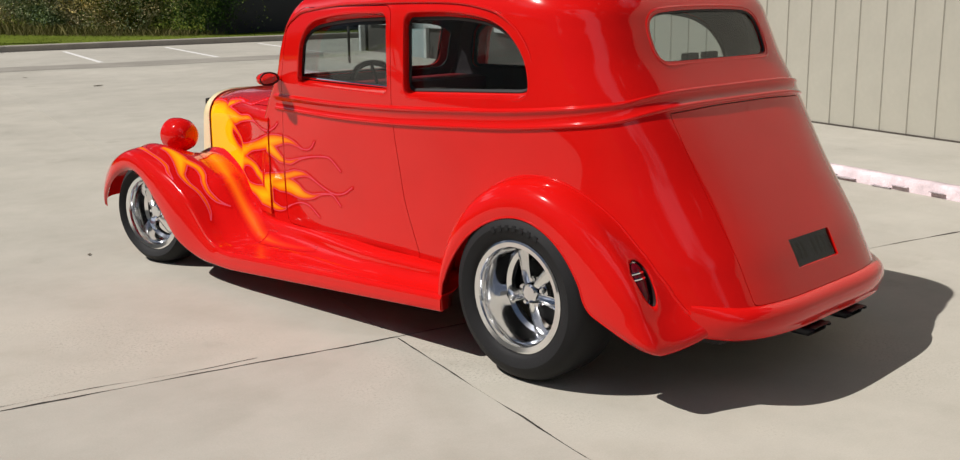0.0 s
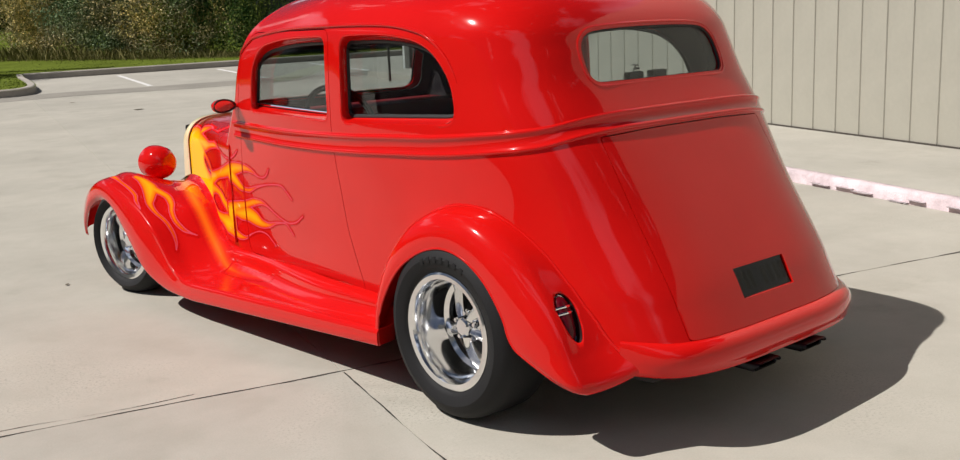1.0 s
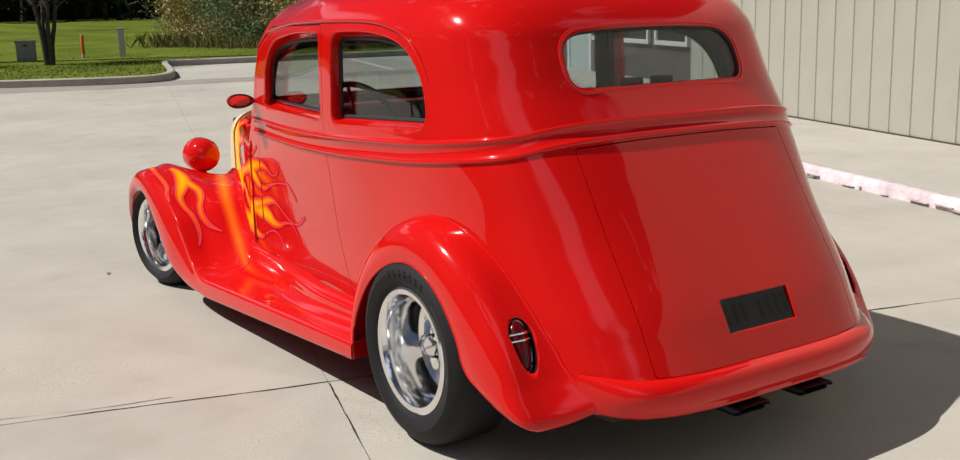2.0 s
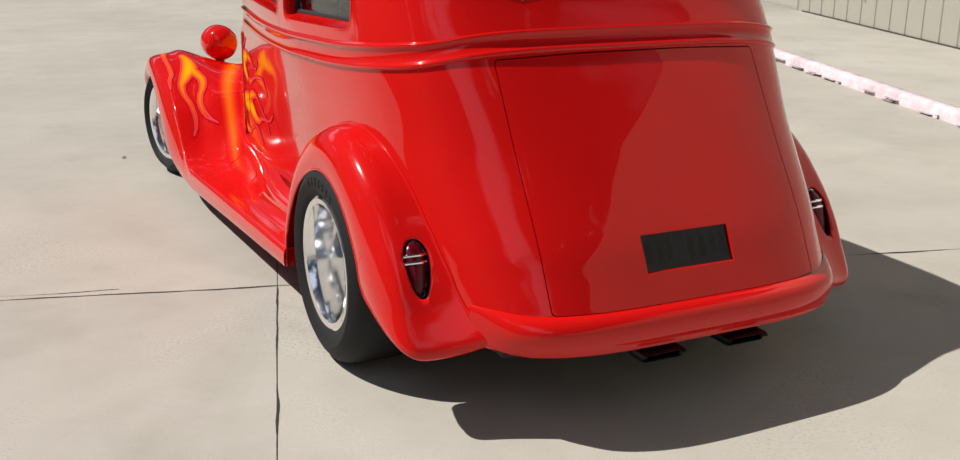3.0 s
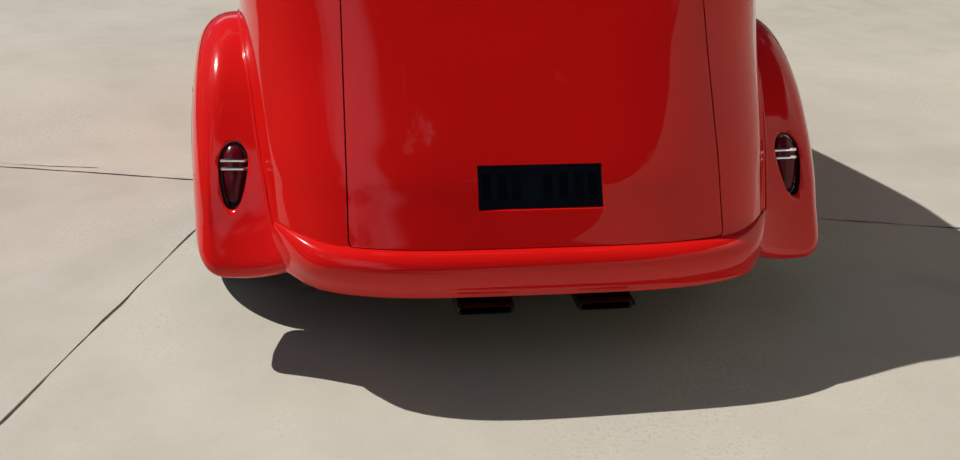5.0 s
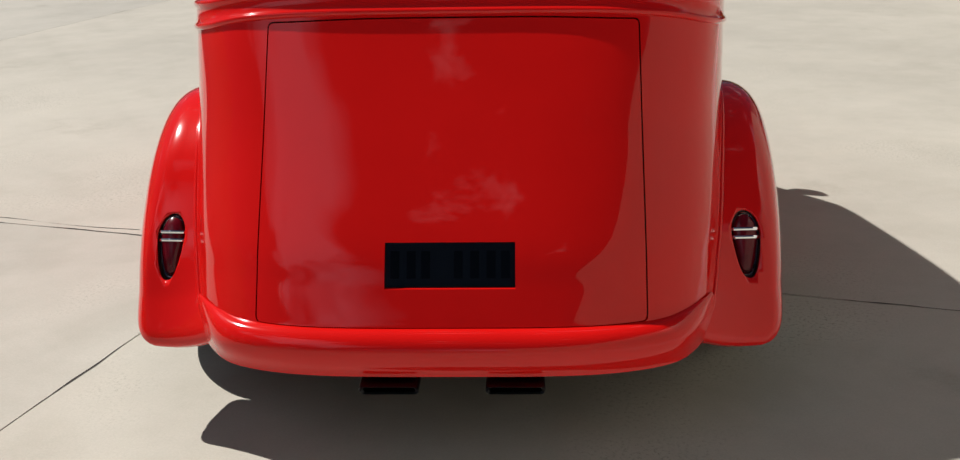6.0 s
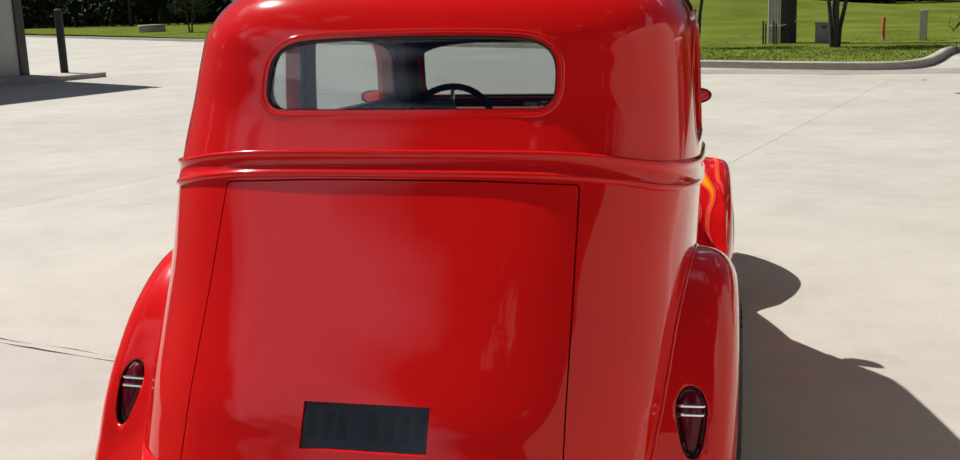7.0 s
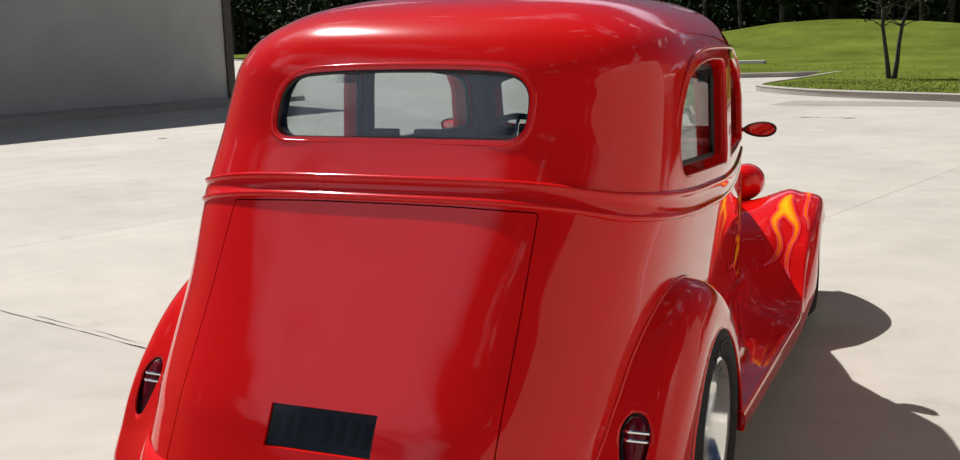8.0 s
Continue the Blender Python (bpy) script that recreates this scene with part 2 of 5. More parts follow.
def boolean(me, cutter_bm, how):
    """A new mesh: me cut by or kept inside the cutter."""
    a = new("tmp_a", me)
    b = new("tmp_b", mesh_from(cutter_bm, "tmp_cutter", [], False, 0))
    mod = a.modifiers.new("cut", "BOOLEAN")
    mod.operation, mod.object, mod.solver = how, b, "EXACT"
    out = bpy.data.meshes.new_from_object(a.evaluated_get(bpy.context.evaluated_depsgraph_get()))
    bpy.data.objects.remove(a)
    bpy.data.objects.remove(b)
    return out


# ---- the setting ----
TURN = -15.75                                   # the lot's grid against the car
J = Vector((-0.852, 0.797, 0))                  # where two joints meet
LOT = Matrix.Translation(J) @ pose(0, 0, 0, 0, 0, TURN)


def in_lot(ob):
    ob.matrix_basis = LOT
    return ob


GRASS = simple("grass_ground", (0.115, 0.148, 0.024), 0.9, vary=0.30, scale=0.35, bumpy=0.7, bump_scale=25)
GRASS.node_tree.nodes["Principled BSDF"].inputs["Specular IOR Level"].default_value = 0.0
SIDING = simple("tan_metal_siding", (0.43, 0.414, 0.348), 0.45, vary=0.05, scale=1.5)
STUCCO = simple("grey_wall", (0.54, 0.53, 0.49), 0.8, vary=0.08, scale=0.8)
PINK = simple("worn_pink_paint", (0.70, 0.58, 0.60), 0.8, vary=0.22, scale=7, bumpy=0.8, bump_scale=30)
WHITE_LINE = simple("white_line_paint", (0.72, 0.71, 0.68), 0.8, vary=0.12, scale=8)
BRONZE = simple("dark_trim", (0.07, 0.06, 0.05), 0.5)

ground = part("ground", grid_bm([[(x, y, -0.22) for x in (-600, -100, 0, 100, 600)] for y in (-600, -100, 0, 100, 600)]), GRASS)
tagged(ground, "grassy earth that spreads to the horizon", "ground", kind="structure")

pavement = part("pavement", box((-125, -45, -0.2), (40, 86, -0.028)), simple("joint_dirt", (0.10, 0.09, 0.075), 0.9, vary=0.3))
in_lot(tagged(pavement, "pale concrete parking lot poured in large slabs", "pavement", kind="structure"))
us, vs_ = (-29.2, -24.35, -19.0, -14.6, -9.75, -4.87, 0, 4.58), (-36, -18, 0, 18.2, 24.1)


def slab(lo, hi):
    g = e = 0.0012
    bm = bmesh.new()
    x0, y0, x1, y1 = lo[0] + g, lo[1] + g, hi[0] - g, hi[1] - g
    rows = [[(x0, y0), (x1, y0), (x1, y1), (x0, y1)]]
    top = [bm.verts.new((x, y, 0)) for x, y in ((x0 + e, y0 + e), (x1 - e, y0 + e), (x1 - e, y1 - e), (x0 + e, y1 - e))]
    mid = [bm.verts.new((x, y, -0.003)) for x, y in rows[0]]
    low = [bm.verts.new((x, y, -0.05)) for x, y in rows[0]]
    bm.faces.new(top)
    for a, b in ((top, mid), (mid, low)):
        for k in range(4):
            bm.faces.new((a[k], b[k], b[(k + 1) % 4], a[(k + 1) % 4]))
    bmesh.ops.recalc_face_normals(bm, faces=bm.faces)
    return bm


for i in range(len(us) - 1):
    for j in range(len(vs_) - 1):
        part("slab", slab((us[i], vs_[j]), (us[i + 1], vs_[j + 1])), CONCRETE, pavement, smooth=False)
part("slab", slab((-125, -36), (-29.2, 24.1)), CONCRETE, pavement, smooth=False)
part("slab", slab((4.58, 4.0), (16, 24.1)), CONCRETE, pavement, smooth=False)
part("slab", slab((-125, 24.1), (-8.0, 86)), CONCRETE, pavement, smooth=False)

# spalled edges and hairline cracks along the joints
CRACK = simple("crack_dirt", (0.035, 0.030, 0.025), 0.95, vary=0.3, scale=30)


def crack(points, width, name, label, seed):
    rows = []
    for i, (u, v) in enumerate(points):
        w = width * max(0.12, 0.6 + 1.6 * noise.noise((u * 3.1, v * 3.1, seed)) + 0.5 * noise.noise((u * 19, v * 19, seed)))
        d = 0.5 * width * noise.noise((u * 7, v * 7, seed + 5))
        d2 = (points[min(i + 1, len(points) - 1)][0] - points[max(i - 1, 0)][0], points[min(i + 1, len(points) - 1)][1] - points[max(i - 1, 0)][1])
        k = math.hypot(*d2)
        nx, ny = -d2[1] / k, d2[0] / k
        rows.append([(u + nx * (d - w / 2), v + ny * (d - w / 2), 0.0012), (u + nx * (d + w / 2), v + ny * (d + w / 2), 0.0012)])
    return in_lot(tagged(part(name, grid_bm(rows), CRACK, smooth=False), label, "crack", kind="structure"))


crack([(u, 0.012 * noise.noise((u * 1.7, 0, 0))) for u in np.arange(-6.5, 4.6, 0.02)], 0.012, "joint_spalling", "chipped edge along a slab joint", 2)
crack([(u, 0.05 + 0.02 * noise.noise((u * 2.7, 3, 0))) for u in np.arange(-2.6, -0.6, 0.02)], 0.005, "joint_crack", "hairline crack beside a slab joint", 4)
crack([(0.010 * noise.noise((v * 2.1, 7, 0)), v) for v in np.arange(-3.4, 0.0, 0.02)], 0.007, "joint_spalling_b", "chipped edge along a slab joint", 6)

crack([(u, 14.7 + 0.05 * noise.noise((u * 3, 2, 0))) for u in np.arange(-4.2, -3.25, 0.02)], 0.16, "dark_stain", "dark smear of dirt on the concrete", 8)

# raised walk with a painted kerb before the workshop wall
walk_east = part("walkway", box((4.70, -30, -0.1), (6.43, 14.35, 0.085), 0.004), CONCRETE)
in_lot(tagged(walk_east, "raised pale concrete walk along the workshop wall", "walkway", kind="structure"))
bm = grid_bm([[(4.575 + 0.012 * noise.noise((0, v * 0.9, 3)), v, -0.02), (4.585 + 0.016 * noise.noise((0, v * 2.1, 9)), v, 0.065 + 0.008 * noise.noise((0, v * 3, 1))),
              (4.605 + 0.02 * noise.noise((4, v * 2.7, 9)), v, 0.088), (4.69, v, 0.09), (4.70, v, 0.06)] for v in np.arange(-14, 14.2, 0.04)], flip=True)
in_lot(tagged(part("kerb_painted", bm, PINK), "chipped kerb with faded pink paint", "kerb", kind="structure"))


CHIP = simple("bare_chip", (0.47, 0.41, 0.42), 0.9, vary=0.3, scale=25)
chip_rng = random.Random(5)
bm = bmesh.new()
for k in range(170):
    v, z, L, h = chip_rng.uniform(-13.5, 14.0), chip_rng.choice((0.008, 0.014, 0.03)) + chip_rng.uniform(-0.006, 0.012), chip_rng.uniform(0.01, 0.14), chip_rng.uniform(0.0015, 0.006)
    x = 4.570 + 0.10 * z
    ring = [bm.verts.new((x - 0.022 + 0.002 * chip_rng.random(), v + L * math.cos(a) * chip_rng.uniform(0.6, 1), z + h * math.sin(a) * chip_rng.uniform(0.6, 1))) for a in np.linspace(0, 2 * math.pi, 9)[:-1]]
    back = [bm.verts.new((c.co.x + 0.03, c.co.y, c.co.z)) for c in ring]
    bm.faces.new(ring)
    for q in range(8):
        bm.faces.new((ring[q - 1], ring[q], back[q], back[q - 1]))
bmesh.ops.recalc_face_normals(bm, faces=bm.faces)
in_lot(tagged(part("kerb_chips", bm, CHIP, smooth=False), "dark chips and grime along the painted kerb", "chips", kind="stuff"))


def siding_panel(height, pitch):
    """One sheet of siding with an upright groove along its edge."""
    pts = [(0, 0), (0, pitch - 0.069), (0.011, pitch - 0.060), (0.011, pitch - 0.012), (0, pitch - 0.004), (0, pitch)]
    bm = grid_bm([[(6.42 + u, w, z) for u, w in pts] for z in (0.085, height)], flip=False)
    bmesh.ops.recalc_face_normals(bm, faces=bm.faces)
    if sum(f.normal.x for f in bm.faces) > 0:
        bmesh.ops.reverse_faces(bm, faces=bm.faces)
    return bm


wall_east = in_lot(tagged(new("wall_east"), "tan metal siding wall with upright grooves", "wall", kind="structure"))
PITCH = 0.3105
sheet = part("siding_panel", siding_panel(6.0, PITCH), SIDING, wall_east, smooth=False)
sheet.matrix_basis = pose(0, -17.918, 0)
for k in range(1, 86):
    finish(new("siding_panel", sheet.data), wall_east).matrix_basis = pose(0, -17.918 + k * PITCH, 0)
part("wall_core", box((6.45, -18, 0.0), (22, 8.62, 5.95)), STUCCO, wall_east, smooth=False)
part("base_trim", box((6.405, -18, 0.085), (6.425, 8.62, 0.10), 0.003), BRONZE, wall_east)
part("hose_tap", joined([tube([(6.41, 7.18, 0.58), (6.33, 7.18, 0.58), (6.31, 7.18, 0.50)], 0.014), tube([(6.35, 7.12, 0.625), (6.35, 7.24, 0.625)], 0.011), tube([(6.35, 7.18, 0.58), (6.35, 7.18, 0.625)], 0.008)]), BRONZE, wall_east)

# recessed entrance past the end of the siding
FRAME_WHITE = simple("white_frame", (0.68, 0.68, 0.66), 0.5, vary=0.05)
DOOR_PALE = simple("pale_door_paint", (0.42, 0.50, 0.50), 0.5, vary=0.06)
DARK_PANE = simple("dark_window_pane", (0.02, 0.022, 0.025), 0.06, vary=0.05)
entrance = in_lot(tagged(new("wall_entrance"), "recessed entrance with dark windows and a pale door", "wall", kind="structure"))
part("back_wall", box((7.37, 8.64, 0.0), (22, 17.1, 5.9)), simple("dark_brown_wall", (0.085, 0.075, 0.065), 0.8, vary=0.15, scale=3), entrance, smooth=False)
part("entrance_step", box((6.44, 8.64, -0.1), (7.37, 17.1, 0.12), 0.01), CONCRETE, entrance)
for v in (9.3, 10.6, 11.9, 13.15, 15.75):
    part("window_pane", box((7.345, v, 0.75), (7.365, v + 0.95, 2.3)), DARK_PANE, entrance, smooth=False)
    for lo, hi in (((7.31, v - 0.07, 0.68), (7.367, v, 2.37)), ((7.31, v + 0.95, 0.68), (7.367, v + 1.02, 2.37)), ((7.31, v, 0.68), (7.367, v + 0.95, 0.75)), ((7.31, v, 2.3), (7.367, v + 0.95, 2.37))):
        part("window_frame", box(lo, hi, 0.004), FRAME_WHITE, entrance)
door_leaf = part("door_leaf", box((7.32, 14.22, 0.12), (7.367, 15.12, 2.15), 0.004), DOOR_PALE, entrance, "pale painted door")
part("door_pane", box((7.31, 14.39, 1.2), (7.326, 14.95, 1.95)), DARK_PANE, door_leaf, smooth=False)
part("door_knob", lathe([(0.0, -0.05), (0.022, -0.045), (0.03, -0.025), (0.014, -0.01), (0.02, 0.0)], 12, "x"), BRONZE, door_leaf).matrix_basis = pose(7.31, 14.31, 1.05)
for lo, hi in (((7.3, 14.11, 0.12), (7.37, 14.21, 2.26)), ((7.3, 15.13, 0.12), (7.37, 15.23, 2.26)), ((7.3, 14.21, 2.16), (7.37, 15.13, 2.26))):
    part("door_frame", box(lo, hi, 0.004), FRAME_WHITE, entrance)
for v in (12.9, 17.0):
    part("porch_post", box((7.22, v - 0.05, 0.12), (7.32, v + 0.05, 2.7), 0.006), FRAME_WHITE, entrance)
part("porch_roof", box((6.27, 8.66, 2.7), (7.37, 17.1, 2.9), 0.01), FRAME_WHITE, entrance)
in_lot(tagged(part("slim_post", tube([(5.9, 14.45, -0.05), (5.9, 14.45, 2.3)], 0.024, 10), BRONZE), "slim dark post past the end of the walk", "post"))

# building across the lot
wall_west = in_lot(tagged(new("wall_west"), "tall plain grey wall in its own shade", "wall", kind="structure"))
part("wall_face", box((-45, -32, 0.0), (-20.9, 16.0, 8.9)), STUCCO, wall_west, smooth=False)
part("corner_trim", box((-21.05, 15.82, 0.0), (-20.83, 16.06, 8.92), 0.01), BRONZE, wall_west)
part("walkway_west", box((-20.9, -32, -0.1), (-19.02, 16.9, 0.12), 0.01), KERB, wall_west)

# far kerbs, parking lines
def kerb_run(points, name, label, w=0.16, h=0.15):
    pts = [Vector((*p, 0)) for p in points]
    rows = []
    for i, p in enumerate(pts):
        d = (pts[min(i + 1, len(pts) - 1)] - pts[max(i - 1, 0)]).normalized()
        s = Vector((-d.y, d.x, 0))
        rows.append([p + Vector((0, 0, -0.03)), p + s * 0.012 + Vector((0, 0, h - 0.02)), p + s * 0.035 + Vector((0, 0, h)), p + s * w + Vector((0, 0, h)), p + s * w + Vector((0, 0, -0.03))])
    bm = grid_bm(rows)
    bmesh.ops.recalc_face_normals(bm, faces=bm.faces)
    return in_lot(tagged(part(name, bm, KERB), label, "kerb", kind="structure"))


kerb_run([(0.3, 24.15), (8, 24.15), (30, 24.15)], "kerb_far", "weathered concrete kerb along the parking bays")
ISLAND = [tuple(p) for p in spline([(-9.5, 30.3), (-9.0, 26.0), (-8.8, 23.4), (-8.45, 22.1), (-7.6, 21.2), (-6.4, 20.3), (-5.0, 19.65), (-3.6, 19.15), (-2.0, 18.65), (-0.8, 18.42), (-0.1, 18.6), (0.22, 19.4), (0.28, 21.0), (0.25, 22.8), (0.3, 24.15)], 4)]
kerb_run(ISLAND, "kerb_island", "rounded concrete kerb round a grass island")
DRIVE = [(-110, 81), (-67.4, 57.7), (-40.9, 43.0), (-12.1, 28.7), (-10.6, 29.2), (-9.5, 30.3)]
kerb_run(DRIVE, "kerb_drive", "pale concrete kerb along the drive")
for u in (2.38, 4.77, 7.15):
    in_lot(tagged(part("parking_line", box((u - 0.05, 18.95, 0.001), (u + 0.05, 23.4, 0.004)), WHITE_LINE), "worn white painted parking line on concrete", "parking line", "parking lines"))
in_lot(tagged(part("gutter", grid_bm([[(u, 17.45 + 0.3 * noise.noise((u * 0.5, 0, 0)), 0.003), (u, 18.75 + 0.2 * noise.noise((u * 0.6, 5, 0)), 0.003)] for u in np.arange(-6, 14, 0.5)]), concrete("darker_concrete", (0.32, 0.30, 0.262), 2.0)), "darker gutter band across the concrete", "gutter", kind="structure"))


def lawn_edge(u):
    return interp(u, [(-110, 81.1), (-67.4, 57.8), (-40.9, 43.1), (-12.1, 28.8), (-10.6, 29.3), (-9.5, 30.4), (-9.0, 25.0), (0.3, 24.2), (0.5, 24.3), (120, 24.3)])


def lawn_z(u, v):
    """The lawn's height: flat by the kerbs, a low mound further off."""
    m = 1.6 * math.exp(-((u + 20) / (9 if u < -20 else 12.5)) ** 2 - ((v - 55) / 10) ** 2)
    return 0.13 + m + 0.004 * max(0, v - 24) + 0.03 * noise.noise((u * 0.4, v * 0.4, 0))


rows = []
for w in [0, 0.3, 0.8, 1.5, 2.5, 4, 6, 8.5, 11, 14, 17, 20, 23, 26, 29, 32, 36, 42, 50, 65, 90]:
    rows.append([(u, lawn_edge(u) + w, lawn_z(u, lawn_edge(u) + w)) for u in np.concatenate([np.arange(-110, -40, 3), np.arange(-40, 30, 0.7), np.arange(30, 121, 6)])])
in_lot(tagged(part("lawn", grid_bm(rows), GRASS), "sunlit mown field with a low mound", "lawn", kind="structure"))
bm = bmesh.new()
bm.faces.new([bm.verts.new((*p, 0.128)) for p in ISLAND[::-1]])
in_lot(tagged(part("lawn_island", bm, GRASS), "short grass on a kerbed island", "lawn", kind="structure"))
# plain walls that close the lot
in_lot(tagged(part("wall_south", box((-40, -30.4, 0), (30, -30, 5.0)), STUCCO), "plain grey wall that closes the lot", "wall", kind="structure"))

# ---- the car ----
car = thing("car", "glossy red hot-rod two-door sedan with yellow flames parked on concrete", "car")
car.matrix_basis = pose(-0.007, -0.5, -0.006, 0, 0.7, 0.62) @ pose(0, 0.5, 0)  # it leans a little with the lot's fall


def ahead(y):
    """Where the stations along the car lie, from the sketch's to the true ones."""
    return interp(y, [(-2, -2), (0.0, 0.01), (0.10, 0.135), (0.43, 0.475), (0.83, 0.88), (1.70, 1.75), (1.92, 1.99), (2.30, 2.34), (2.79, 2.80), (3.17, 3.125), (3.52, 3.47), (5, 4.95)])


def along(outline):
    """An outline in side view, its y set by ahead()."""
    return [(ahead(p[0]), *p[1:]) for p in outline]


# rings of the cab from sill to roof: z, rear y, half-width, front y, front half-width
RINGS = [(0.27, -0.808, 0.735, 2.15, 0.600), (0.34, -0.832, 0.745, 2.15, 0.603), (0.385, -0.810, 0.750, 2.15, 0.606), (0.466, -0.767, 0.756, 2.15, 0.608), (0.567, -0.712, 0.761, 2.15, 0.610), (0.80, -0.560, 0.769, 2.12, 0.612),
         (0.95, -0.460, 0.775, 2.04, 0.618), (1.037, -0.402, 0.776, 1.95, 0.642), (1.10, -0.362, 0.773, 1.905, 0.648), (1.226, -0.280, 0.766, 1.87, 0.648),
         (1.352, -0.222, 0.758, 1.825, 0.636), (1.43, -0.178, 0.743, 1.76, 0.608), (1.50, -0.100, 0.690, 1.66, 0.535), (1.556, 0.03, 0.580, 1.53, 0.42),
         (1.590, 0.21, 0.430, 1.37, 0.29), (1.604, 0.39, 0.24, 1.21, 0.15), (1.608, 0.55, 0.0, 1.08, 0.0)]
RINGS = [(z if z < 1.36 else 1.352 + (z - 1.352) * 1.19, yr, w, ahead(yf), wf) for z, yr, w, yf, wf in RINGS]
RING_TABLE = np.array(spline(RINGS, 8))


def outline_half(ring):
    """From the rear centre round the right side to the front centre."""
    z, yr, w, yf, wf = ring
    yc, n, pts = yr + min(1.05, 0.62 * (yf - yr)), 4.1 + 1.2 * smoothstep(0.75, 1.25, z), []
    for k in range(34):
        a = math.pi / 2 * (0.55 * (k / 33) + 0.45 * smoothstep(0, 1, k / 33))
        pts.append((w * math.sin(a) ** (2 / n), yc - (yc - yr) * math.cos(a) ** (2 / n), z))
    ys = yf - 0.13 * min(1, w / 0.5)
    for k in range(1, 31):
        u = k / 30
        y = yc + (ys - yc) * u
        e = u ** 1.35
        pts.append((w - (w - wf) * e, y, z))
    for k in range(1, 21):
        a = math.pi / 2 * k / 20
        pts.append((wf * math.cos(a) ** (2 / 4.5), ys + (yf - ys) * math.sin(a) ** (2 / 2.2), z))
    return pts


def ring_at(z):
    t = RING_TABLE[: 8 * 12]
    return [z] + [float(np.interp(z, t[:, 0], t[:, k])) for k in range(1, 5)]


def cab_point(k, z, side=1):
    x, y, zz = outline_half(ring_at(z))[k]
    return Vector((x * side, y, zz))


def full_ring(half):
    return half + [(-x, y, z) for x, y, z in half[-2:0:-1]]


cab_bm = grid_bm([full_ring(outline_half(r)) for r in RING_TABLE], close_u=True)
bmesh.ops.remove_doubles(cab_bm, verts=cab_bm.verts, dist=1e-4)
bmesh.ops.recalc_face_normals(cab_bm, faces=cab_bm.faces)
if sum(f.normal.z * f.calc_area() for f in cab_bm.faces) < 0:
    bmesh.ops.reverse_faces(cab_bm, faces=cab_bm.faces)
from mathutils.bvhtree import BVHTree
cab_bm.normal_update()
CAB_TREE = BVHTree.FromBMesh(cab_bm)
cab_bm.faces.ensure_lookup_table()
CAB_FACES = [[(v.co.copy(), v.normal.copy()) for v in f.verts] for f in cab_bm.faces]


def cab_normal(p):
    """The smooth normal of the uncut cab near p."""
    place, flat, i, d = CAB_TREE.find_nearest(p)
    total = Vector((0, 0, 0))
    for co, nrm in CAB_FACES[i]:
        total += nrm / ((co - place).length_squared + 1e-6)
    return total.normalized(), d


def keep_flow(me):
    """Shade a cut panel by the curves of the uncut cab."""
    normals = []
    cache = {}
    for poly in me.polygons:
        poly.use_smooth = True
        for li in poly.loop_indices:
            vi = me.loops[li].vertex_index
            if vi not in cache:
                cache[vi] = cab_normal(me.vertices[vi].co)
            n, d = cache[vi]
            normals.append(n if d < 0.004 and n.dot(poly.normal) > 0.7 else poly.normal.copy())
    me.normals_split_custom_set([tuple(n) for n in normals])
    return me


def shelled(bm, thick):
    """Give an open sheet an inner skin and a rim."""
    bm.normal_update()
    outer = list(bm.verts)
    faces = list(bm.faces)
    rim = [e for e in bm.edges if len(e.link_faces) == 1]
    rim_pairs = [(e.verts[0], e.verts[1], e.link_faces[0]) for e in rim]
    inner = {v: bm.verts.new(v.co - v.normal * thick) for v in outer}
    for f in faces:
        bm.faces.new([inner[v] for v in reversed(f.verts)])
    for a, b, f in rim_pairs:
        bm.faces.new((a, inner[a], inner[b], b))
    bmesh.ops.recalc_face_normals(bm, faces=bm.faces)
    return bm


def offset_sheet(depth, thick):
    """A copy of the cab's skin, depth inside it."""
    bm = cab_bm.copy()
    bm.normal_update()
    for v, n in [(v, v.normal.copy()) for v in bm.verts]:
        v.co -= n * depth
    return mesh_from(shelled(bm, thick), "sheet", [TRIM], True, 0)


liner_mesh, glass_mesh, deep_glass_mesh = offset_sheet(0.064, 0.006), offset_sheet(0.011, 0.004), offset_sheet(0.056, 0.004)
cab_mesh = mesh_from(shelled(cab_bm, 0.022), "cab", [PAINT], True, 0)

# outlines in side view (y, z) and rear view (x, z)
DOOR = rounded(along([(1.800, 0.335), (1.795, 0.95), (1.775, 1.06), (1.725, 1.350), (1.62, 1.424), (0.835, 1.442), (0.832, 0.90), (0.790, 0.60), (0.700, 0.335)]), 0.05)
# side windows: the opening in the skin, and the pane set deep inside it
DOOR_WIN = rounded([(1.672, 1.058), (1.645, 1.265), (1.565, 1.362, 0.09), (1.27, 1.404, 0.2), (0.915, 1.412), (0.908, 1.062)], 0.045)
DOOR_PANE = rounded([(1.718, 1.084), (1.692, 1.280), (1.60, 1.346, 0.09), (1.29, 1.384, 0.2), (0.925, 1.392), (0.918, 1.087)], 0.04)
QUARTER_WIN = rounded([(0.792, 1.060), (0.797, 1.414), (0.52, 1.424, 0.2), (0.26, 1.392, 0.2), (0.128, 1.275, 0.2), (0.085, 1.15, 0.08), (0.10, 1.094, 0.05)], 0.05)
